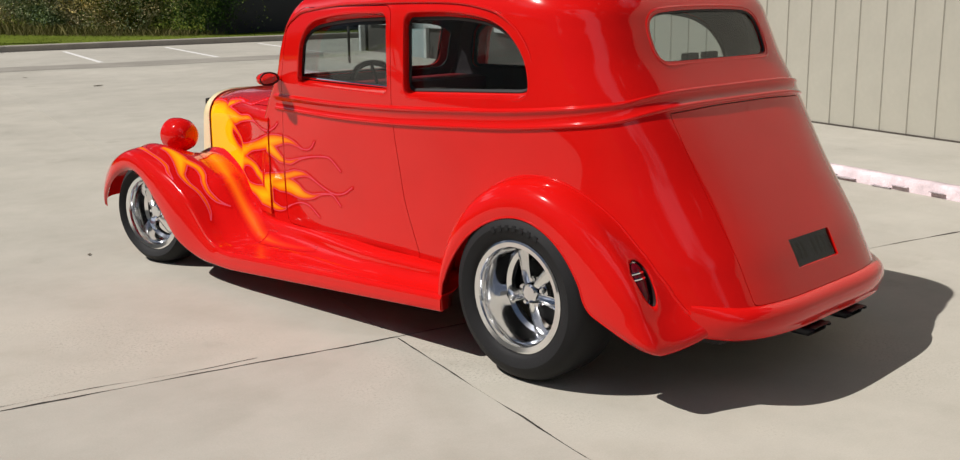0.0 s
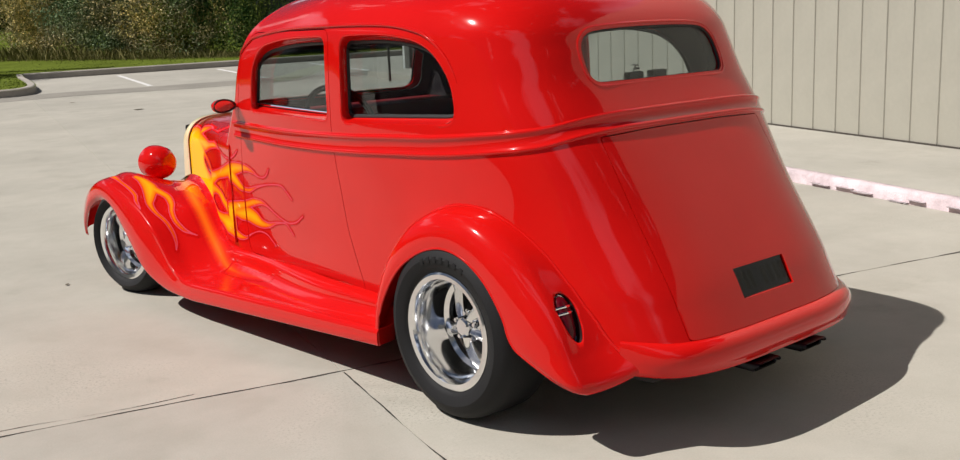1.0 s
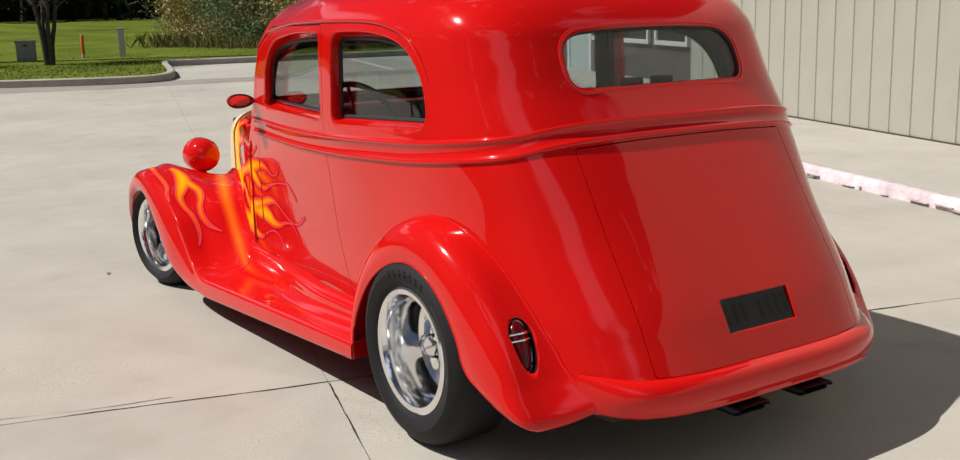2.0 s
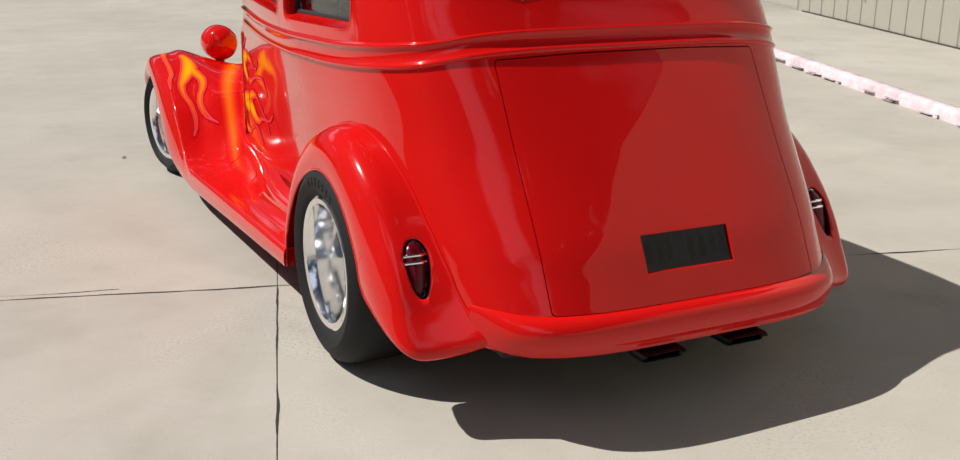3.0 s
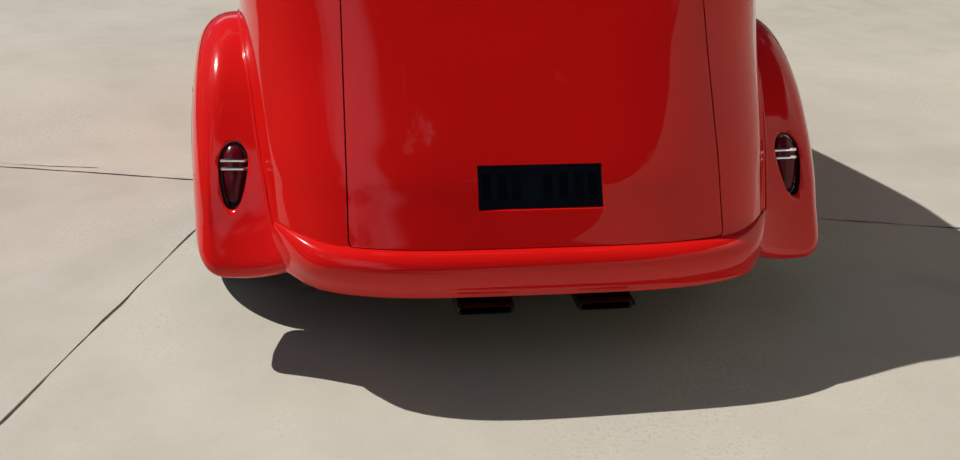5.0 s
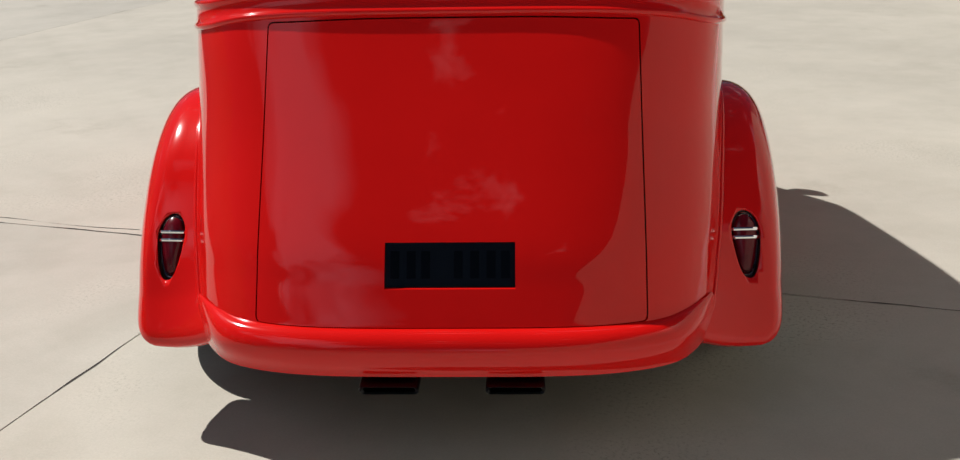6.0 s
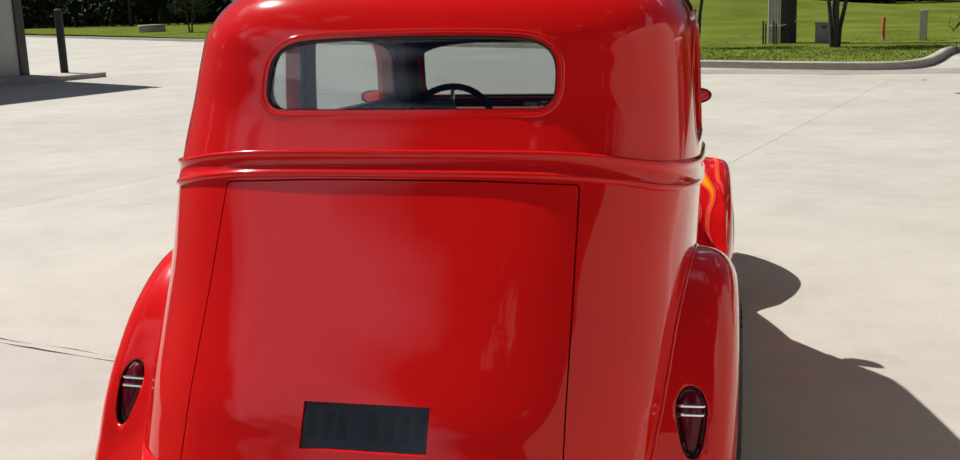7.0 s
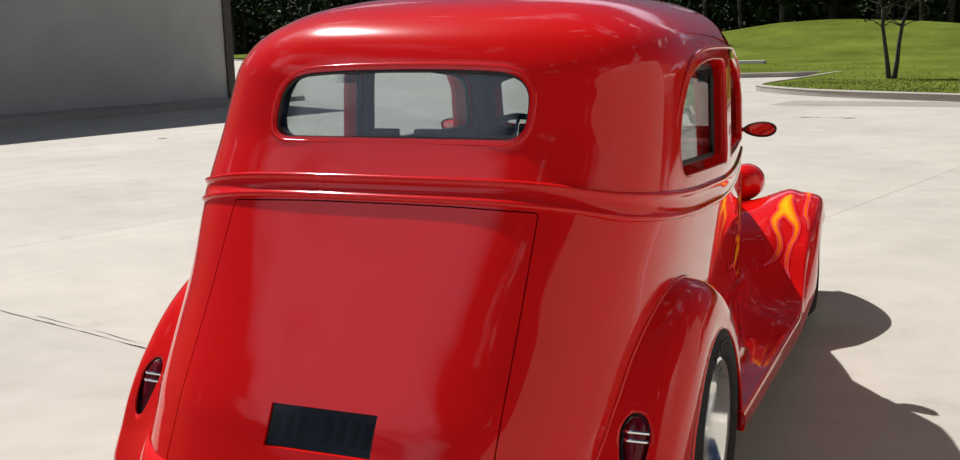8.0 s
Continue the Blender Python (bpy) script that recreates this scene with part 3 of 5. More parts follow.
QUARTER_PANE = rounded([(0.815, 1.084), (0.818, 1.396), (0.52, 1.406, 0.2), (0.275, 1.374, 0.2), (0.150, 1.272, 0.2), (0.110, 1.16, 0.08), (0.125, 1.120, 0.05)], 0.045)
REAR_WIN = rounded([(-0.405, 1.232, 0.06), (0.405, 1.232, 0.06), (0.405, 1.407, 0.14), (0.2, 1.424, 0.2), (-0.2, 1.424, 0.2), (-0.405, 1.407, 0.14)], 0.1, 8)
WINDSHIELD = rounded([(-0.53, 1.08), (0.53, 1.08), (0.51, 1.375), (-0.51, 1.375)], 0.06)
TRUNK = rounded([(-0.478, 0.381), (0.478, 0.381), (0.478, 1.048), (0.24, 1.058, 0.1), (-0.24, 1.058, 0.1), (-0.478, 1.048)], 0.012, 3)
GAP = 0.0036

cutters = []
for s in (-1, 1):
    lo, hi = sorted((s * 0.55, s * 1.2))
    cutters += [prism(grown(DOOR, GAP), "x", lo, hi), prism(QUARTER_WIN, "x", lo, hi)]
    lo, hi = sorted((s * 0.56, s * 1.2))
    well = [(0.44 * math.cos(a) - 0.01, 0.33 + 0.43 * math.sin(a)) for a in np.linspace(0, 2 * math.pi, 40, endpoint=False)]
    cutters.append(prism(well, "x", lo, hi))
cutters += [prism(REAR_WIN, "y", -1.2, 0.1), prism(WINDSHIELD, "y", 1.82, 2.35), prism(grown(TRUNK, GAP), "y", -1.2, -0.05)]
body_mesh = keep_flow(boolean(cab_mesh.copy(), joined(cutters), "DIFFERENCE"))
finish(new("body", body_mesh), car, "smooth red painted steel cab")
for s in (-1, 1):
    lo, hi = sorted((s * 0.55, s * 1.2))
    door_mesh = boolean(boolean(cab_mesh.copy(), prism(DOOR, "x", lo, hi), "INTERSECT"), prism(DOOR_WIN, "x", lo, hi), "DIFFERENCE")
    finish(new("door", keep_flow(door_mesh)), car, "closed red car door")
PLATE = [(-0.159, 0.463), (0.159, 0.463), (0.159, 0.564), (-0.159, 0.564)]
trunk_mesh = boolean(boolean(cab_mesh.copy(), prism(TRUNK, "y", -1.2, -0.05), "INTERSECT"), prism(PLATE, "y", -1.2, -0.3), "DIFFERENCE")
finish(new("trunk_lid", keep_flow(trunk_mesh)), car, "tall red trunk lid with a flush plate recess")

# belt moulding round the cab
BELT = [(-0.43, 1.125), (-0.385, 1.108), (-0.34, 1.086), (-0.28, 1.063), (-0.20, 1.049), (-0.04, 1.031), (0.2, 1.009), (0.45, 0.995), (0.85, 0.974), (1.3, 0.959), (1.75, 0.957), (2.1, 0.955)]
BELT_SPREAD = [(-0.40, 0.95), (-0.32, 0.84), (-0.12, 0.80), (0.10, 0.82), (0.86, 0.84), (1.9, 0.80)]
BELT_SECTION = [(-0.002, -0.053), (0.005, -0.052), (0.009, -0.047), (0.010, -0.040), (0.007, -0.032), (0.003, -0.027), (0.003, 0.0), (0.004, 0.021), (0.008, 0.026), (0.0125, 0.034), (0.012, 0.042), (0.007, 0.049), (-0.002, 0.053)]
half = []
BELT_FINE = [tuple(p) for p in spline(BELT, 6)]
for k in range(63):
    z = 1.0
    for _ in range(3):
        z = interp(cab_point(k, z).y, BELT_FINE)
    half.append(cab_point(k, z))
path = [Vector((-p.x, p.y, p.z)) for p in half[:0:-1]] + half
rows = []
for p in path:
    n, _ = cab_normal(p)
    rows.append([Vector((p.x, p.y, p.z + dz)) + (CAB_TREE.find_nearest(Vector((p.x, p.y, p.z + dz)))[0] - Vector((p.x, p.y, p.z + dz))) + n * off for off, dz in [(o, d * interp(p.y, BELT_SPREAD)) for o, d in BELT_SECTION]])
part("belt_moulding", grid_bm(rows, flip=True), PAINT, car, "raised double belt moulding", sharp=0)

# rear pan: a rolled valance below the trunk
PAN_SECTION = [(-0.006, 0.373), (0.006, 0.372), (0.020, 0.367), (0.033, 0.356), (0.041, 0.339), (0.042, 0.32), (0.037, 0.298), (0.027, 0.280), (0.028, 0.271), (0.017, 0.265), (-0.03, 0.267)]
rows = []
for k in range(0, 34):
    p = cab_point(k, 0.375)
    if p.x > 0.67:
        break
    n, _ = cab_normal(p)
    flat = Vector((n.x, n.y, 0)).normalized()
    end = smoothstep(0.52, 0.67, p.x)
    rows.append([Vector((p.x, p.y, 0)) + flat * off * (1 - 0.9 * end) + Vector((0, 0, z + 0.012 * end)) for off, z in PAN_SECTION])
rows = [[Vector((-p.x, p.y, p.z)) for p in r] for r in rows[:0:-1]] + rows
part("rear_pan", shelled(grid_bm(rows, flip=True), 0.006), PAINT, car, "rolled red rear pan", sharp=50)

# rear fenders, in sections turned about a point by the axle
PIV = (0.03, 0.33)
# by angle: wheel-arch lip, its x, crown, width of the rounded shoulder, how fast the crown falls away inwards
ARCH = [(-17, 0.430, 0.897, 0.470, 0.050, 0.60), (-5, 0.418, 0.893, 0.466, 0.060, 0.45), (21, 0.366, 0.889, 0.460, 0.080, 0.20), (55, 0.330, 0.888, 0.463, 0.095, 0.09),
        (92, 0.325, 0.887, 0.468, 0.100, 0.06), (122, 0.318, 0.887, 0.466, 0.100, 0.09), (145, 0.318, 0.887, 0.482, 0.085, 0.11), (160, 0.325, 0.885, 0.512, 0.068, 0.14),
        (170, 0.330, 0.884, 0.541, 0.060, 0.18), (177, 0.356, 0.881, 0.566, 0.056, 0.23), (181, 0.406, 0.877, 0.588, 0.053, 0.27), (183.7, 0.456, 0.872, 0.607, 0.051, 0.29), (186.0, 0.506, 0.864, 0.625, 0.048, 0.31),
        (187.7, 0.552, 0.850, 0.635, 0.042, 0.32), (188.7, 0.584, 0.832, 0.636, 0.032, 0.33), (189.3, 0.604, 0.812, 0.630, 0.022, 0.33), (189.5, 0.612, 0.798, 0.619, 0.014, 0.33)]
ARCH_TABLE = np.array(spline(ARCH, 6))


def fender_section(a):
    """Points across the rear fender at the angle a, from the lip inwards."""
    e, xe, rc, w, m = [float(np.interp(a, ARCH_TABLE[:, 0], ARCH_TABLE[:, k])) for k in range(1, 6)]
    p = [Vector((xe, e)), Vector((xe + 0.012 * min(1, (rc - e) / 0.1), e + 0.62 * (rc - e))), Vector((xe - 0.40 * w, rc - 0.60 * w * m)), Vector((xe - w, rc))]
    line = [p[0] * (1 - u) ** 3 + p[1] * 3 * u * (1 - u) ** 2 + p[2] * 3 * u * u * (1 - u) + p[3] * u ** 3 for u in np.linspace(0, 1, 8)]
    reach = 0.13 + 0.09 * smoothstep(130, 170, a) - 0.04 * smoothstep(178, 187, a)
    line += [Vector((xe - w - reach * u, rc + reach * u * m * (1 + 0.25 * u))) for u in (0.2, 0.4, 0.6, 0.8, 1.0)]
    wt, sec = smoothstep(150, 187.5, a), []
    for q in line:
        b = radians(a - wt * (10 * max(0, xe - 0.03 - q.x) + 110 * max(0, 0.80 - q.x) ** 2))
        sec.append((q.x, PIV[0] + q.y * math.cos(b), PIV[1] + q.y * math.sin(b)))
    return sec


FENDER_STEPS = np.concatenate([np.linspace(-17, 176, 62), np.linspace(177.2, 187.5, 13), np.linspace(187.9, 189.5, 7)])


def rear_fender(side):
    rows = [[(side * x, y, z) for x, y, z in spline(fender_section(a), 3)] for a in FENDER_STEPS]
    bm = grid_bm(rows)
    bmesh.ops.recalc_face_normals(bm, faces=bm.faces)
    bm.normal_update()
    f = max(bm.faces, key=lambda f: f.calc_center_median().z)
    if f.normal.z < 0:
        bmesh.ops.reverse_faces(bm, faces=bm.faces)
    return shelled(bm, 0.006)


def fender_bead(side):
    """The rolled lip along the arch and under the tail."""
    pts = [fender_section(a)[0] for a in FENDER_STEPS] + fender_section(189.5)[1:]
    return tube([(side * (x - 0.003), y, z) for x, y, z in pts], 0.0055, 8)


# front fenders, lofted along the car
# y: outer edge x, outer edge z, crown x, crown z, inner x, inner z
FF = [(1.92, 0.905, 0.110, 0.885, 0.195, 0.610, 0.330), (2.05, 0.905, 0.105, 0.880, 0.250, 0.580, 0.390), (2.25, 0.908, 0.120, 0.872, 0.360, 0.530, 0.470),
      (2.45, 0.922, 0.190, 0.867, 0.472, 0.510, 0.530), (2.62, 0.925, 0.330, 0.854, 0.559, 0.470, 0.560), (2.80, 0.925, 0.460, 0.844, 0.615, 0.430, 0.570),
      (2.95, 0.925, 0.510, 0.839, 0.638, 0.400, 0.565), (3.10, 0.920, 0.500, 0.829, 0.628, 0.370, 0.545), (3.25, 0.910, 0.440, 0.814, 0.572, 0.350, 0.500),
      (3.38, 0.882, 0.360, 0.795, 0.505, 0.340, 0.440), (3.475, 0.855, 0.280, 0.775, 0.415, 0.340, 0.360), (3.515, 0.835, 0.230, 0.760, 0.300, 0.340, 0.270)]
FF = [(ahead(y), xo - 0.02 * smoothstep(2.4, 3.1, y), zo, xc - 0.02 * smoothstep(2.4, 3.1, y), *rest) for y, xo, zo, xc, *rest in FF]
FF_TABLE = np.array(spline(FF, 6))


def board_section(y):
    """Running board from its outer lower edge in to the sill."""
    u = (y - 0.44) / (1.996 - 0.44)
    top, low, sill = 0.272 - 0.078 * u, 0.205 - 0.097 * u, 0.345 - 0.01 * u
    xi, f = 0.776 - 0.15 * smoothstep(0.3, 1, u), 1 + 1.2 * smoothstep(0.35, 1, u)
    reach, rise = 0.085 * f, sill - top - 0.003
    cove = [(xi + reach * (1 - math.sin(radians(d))), top + 0.003 + rise * (1 - math.cos(radians(d)))) for d in (0, 29, 57, 84)]
    return [(0.89, low - 0.002), (0.902, low), (0.906, low + 0.02), (0.9055, 0.5 * (low + top)), (0.904, top - 0.014), (0.893, top), (0.876, top + 0.002)] + cove + [(xi - 0.06, sill + 0.004)]


def front_fender(side):
    rows = []
    board = board_section(1.996)
    for y, xo, zo, xc, zc, xi, zi in FF_TABLE:
        h = zc - zo
        pts = [(xo - 0.012, zo), (xo, zo + 0.02 * min(1, h / 0.1)), (xo + 0.003, zo + 0.35 * h), (xo - 0.005, zo + 0.64 * h), (xo - 0.026, zo + 0.85 * h), (xc + 0.012, zo + 0.965 * h), (xc - 0.03, zc),
               (xc - 0.10, zc + 0.012), (xc - 0.5 * (xc - xi), 0.5 * (zc + zi) + 0.012), (xi + 0.10, zi + 0.2 * (zc - zi)), (xi, zi), (xi - 0.05, zi + 0.03)]
        w = 1 - smoothstep(2.0, 2.44, y)
        pts = [(a + (c - a) * w, b + (d - b) * w) for (a, b), (c, d) in zip(pts, board)]
        rows.append([(side * p[0], y, p[1]) for p in spline(pts, 6)])
    bm = grid_bm(rows)
    bmesh.ops.recalc_face_normals(bm, faces=bm.faces)
    bm.normal_update()
    f = max(bm.faces, key=lambda f: f.calc_center_median().z)
    if f.normal.z < 0:
        bmesh.ops.reverse_faces(bm, faces=bm.faces)
    return shelled(bm, 0.006)


def running_board(side):
    rows = [[(side * a, y, b) for a, b in spline(board_section(y), 6)] for y in np.linspace(0.44, 1.996, 25)]
    bm = grid_bm(rows)
    bmesh.ops.recalc_face_normals(bm, faces=bm.faces)
    bm.normal_update()
    if sum(f.normal.z for f in bm.faces) < 0:
        bmesh.ops.reverse_faces(bm, faces=bm.faces)
    return shelled(bm, 0.005)


# hood: from the grille shell back to the cowl, in a top and two sides
HOOD = [(1.940, 0.6245, 0.995, 0.36), (2.15, 0.575, 0.99, 0.36), (2.5, 0.470, 0.975, 0.38), (2.85, 0.362, 0.948, 0.40), (3.17, 0.262, 0.908, 0.40)]
HOOD_TABLE = np.array(spline(along(HOOD), 8))


def hood_section(w, top, low, n=28):
    """Half section from the top centre down the side."""
    sh, pts = 0.17, []
    for k in range(n + 1):
        a = math.pi / 2 * k / n
        pts.append((w * math.sin(a) ** (2 / 3.2), top - sh + sh * math.cos(a) ** (2 / 2.4)))
    return pts + [(w, top - sh - (top - sh - low) * u) for u in np.linspace(0.1, 1, 10)]


def hood_panel(first, last, side):
    """The strip of the hood between two steps of its section, on one side or across (side 0)."""
    rows = []
    for y, w, top, low in HOOD_TABLE:
        h = hood_section(w, top, low)[first:last + 1]
        rows.append([(-x, y, z) for x, z in h[:0:-1]] + [(x, y, z) for x, z in h] if side == 0 else [(side * x, y, z) for x, z in h])
    bm = grid_bm(rows)
    bmesh.ops.recalc_face_normals(bm, faces=bm.faces)
    bm.normal_update()
    out = side or 1
    f = max(bm.faces, key=lambda f: out * f.calc_center_median().x)
    if out * f.normal.x < 0:
        bmesh.ops.reverse_faces(bm, faces=bm.faces)
    return shelled(bm, 0.008)


part("hood_top", hood_panel(0, 19, 0), PAINT, car, "long red hood top")
for s in (-1, 1):
    panel = part("hood_side", hood_panel(19, 38, s), PAINT, car, "red hood side painted with flames")
    panel.matrix_basis = pose(0, 0, -0.004)
# grille shell
rows = []
for y, gw, gt, lean in ((3.123, 0.268, 0.912, 0), (3.155, 0.270, 0.914, 0.04), (3.177, 0.262, 0.905, 0.08), (3.190, 0.235, 0.878, 0.08)):
    h = hood_section(gw, gt, 0.36)
    rows.append([(-x, y + lean * (0.95 - z), z) for x, z in h[:0:-1]] + [(x, y + lean * (0.95 - z), z) for x, z in h])
CREAM = simple("cream_paint", (0.88, 0.77, 0.46), 0.3, coat=1.0, vary=0.05)
bm = grid_bm(rows)
bmesh.ops.recalc_face_normals(bm, faces=bm.faces)
part("grille_shell", shelled(bm, -0.004), CREAM, car, "pale yellow painted grille shell")
part("grille", box((-0.23, 3.20, 0.38), (0.23, 3.23, 0.86), 0.02), DARK, car)

def fender_welt(side):
    """The bead where the rear fender meets the body."""
    pts = []
    for a in np.linspace(8, 187, 66):
        sec = fender_section(a)
        for p in spline(sec, 8)[16:]:
            q, n, _, _ = CAB_TREE.find_nearest(Vector(p))
            if (Vector(p) - q).dot(cab_normal(q)[0]) < 0.002:
                pts.append(Vector((side * q.x, q.y, q.z)))
                break
    return tube(pts, 0.007, 8)


for s in (-1, 1):
    part("fender_welt", fender_welt(s), PAINT, car, "rounded bead between fender and body", sharp=0)
    part("rear_fender", rear_fender(s), PAINT, car, "rounded red rear fender", sharp=50)
    part("fender_bead", fender_bead(s), PAINT, car, "rolled lip", sharp=0)
    part("front_fender", front_fender(s), PAINT, car, "sweeping red front fender with flames", sharp=60)
    part("running_board", running_board(s), PAINT, car, "smooth red running board", sharp=60)
    head = part("headlight", lathe([(0.0, -0.13), (0.045, -0.122), (0.08, -0.095), (0.098, -0.05), (0.102, 0.0), (0.100, 0.04), (0.092, 0.05), (0.088, 0.045)], 36, "x"), PAINT, car, "bullet headlight shell painted red")
    head.matrix_basis = pose(s * 0.462, 3.167, 0.660, 0, 0, 90)
    part("headlight_lens", lathe([(0.09, 0.044), (0.07, 0.06), (0.04, 0.07), (0.0, 0.074)], 24, "x"), GLASS, head)
    part("headlight_stalk", tube([(s * 0.462, 3.167, 0.585), (s * 0.462, 3.167, 0.47)], 0.03), PAINT, car)


# wheels
def wheel(r, rim, width, dish, label, phase):
    """A wheel about the x axis with its face towards +x, which stands at x = 0."""
    w = thing("wheel", label, "wheel")
    b = width
    t = part("tyre", lathe([(rim + 0.004, -0.012), (rim + 0.012, 0.0), (rim + 0.03, 0.012), (rim + 0.5 * (r - rim), 0.020), (r - 0.035, 0.008), (r - 0.012, -0.014), (r - 0.002, -0.04), (r, -b * 0.5), (r - 0.002, -b + 0.04), (r - 0.03, -b), (rim, -b + 0.01)], 72), RUBBER, w)
    part("rim", lathe([(rim + 0.008, -0.010), (rim + 0.010, 0.002), (rim + 0.002, 0.006), (rim - 0.016, 0.002), (rim - 0.020, -0.006), (rim - 0.028, -0.03), (rim - 0.033, -dish), (rim - 0.05, -dish - 0.012), (rim - 0.055, -dish - 0.03), (rim - 0.03, -b + 0.04)], 64), ALLOY, w, "polished deep-dish rim")
    for k in range(5):
        a0 = 2 * math.pi * k / 5 + phase
        rows = []
        for u in np.linspace(0, 1, 9):
            rr = 0.040 + (rim - 0.076) * u
            half_w = 0.019 + 0.013 * u + 0.012 * max(0, u - 0.8) / 0.2
            x = -dish + 0.052 - 0.060 * u ** 1.3
            ring = []
            for q, xx in ((-1, -0.034), (-1, -0.006), (-0.60, 0.005), (0, 0.012), (0.60, 0.005), (1, -0.006), (1, -0.034)):
                t_ = q * half_w
                ring.append((x + xx, rr * math.cos(a0) - t_ * math.sin(a0), rr * math.sin(a0) + t_ * math.cos(a0)))
            rows.append(ring)
        bm = grid_bm(rows)
        bmesh.ops.recalc_face_normals(bm, faces=bm.faces)
        part("spoke", bm, ALLOY, w)
        lug = part("lug_nut", lathe([(0.0, 0.012), (0.008, 0.012), (0.011, 0.004), (0.011, -0.01)], 8), CHROME, w)
        lug.matrix_basis = pose(-dish + 0.045, 0.053 * math.cos(a0 + 0.63), 0.053 * math.sin(a0 + 0.63))
    part("hub", lathe([(0.0, 0.0), (0.056, 0.0), (0.064, -0.008), (0.066, -0.05)], 10), ALLOY, w).matrix_basis = pose(-dish + 0.038, 0, 0)
    part("centre_cap", lathe([(0.0, 0.030), (0.030, 0.030), (0.038, 0.024), (0.041, 0.0), (0.042, -0.01)], 8), CHROME, w, "chrome centre cap").matrix_basis = pose(-dish + 0.04, 0, 0)
    # brake drum widened to a black disc that stands for shade between the spokes
    part("brake_drum", lathe([(0.0, -dish - 0.035), (0.10, -dish - 0.035), (rim - 0.062, -dish - 0.05), (rim - 0.060, -dish - 0.10)], 32), DARK, w)
    return w


WHEEL_LABEL = "black tyre on a polished five-spoke alloy wheel"
rear_wheel = wheel(0.342, 0.216, 0.245, 0.145, WHEEL_LABEL, 0.925)
front_wheel = wheel(0.300, 0.205, 0.19, 0.095, WHEEL_LABEL, 0.105)
for w, spots in ((rear_wheel, ((0.880, 0.04, 0.339, 0), (-0.880, 0.04, 0.339, 180))), (front_wheel, ((0.862, 2.81, 0.291, 11), (-0.862, 2.83, 0.291, 191)))):
    for n, (x, y, z, turn) in enumerate(spots):
        ob = w if n == 0 else copy_thing(w, pose(0, 0, 0))
        ob.matrix_basis = pose(x, y, z, 0, 0, turn)
        ob.parent = car

# underside and floor
part("floor_pan", box((-0.60, -0.70, 0.24), (0.60, 3.0, 0.30), 0.02), DARK, car)

# lining and glass
WINDOWS = [("door_window", DOOR_PANE, "x", -1, DOOR_WIN), ("door_window", DOOR_PANE, "x", 1, DOOR_WIN), ("quarter_window", QUARTER_PANE, "x", -1, QUARTER_WIN), ("quarter_window", QUARTER_PANE, "x", 1, QUARTER_WIN),
           ("rear_window", REAR_WIN, "y", -1, None), ("windshield", WINDSHIELD, "y", 1, None)]


def window_prism(outline, axis, side, grow):
    if axis == "x":
        lo, hi = sorted((side * 0.55, side * 1.2))
    else:
        lo, hi = (-1.2, 0.1) if side < 0 else (1.82, 2.35)
    return prism(grown(outline, grow), axis, lo, hi)


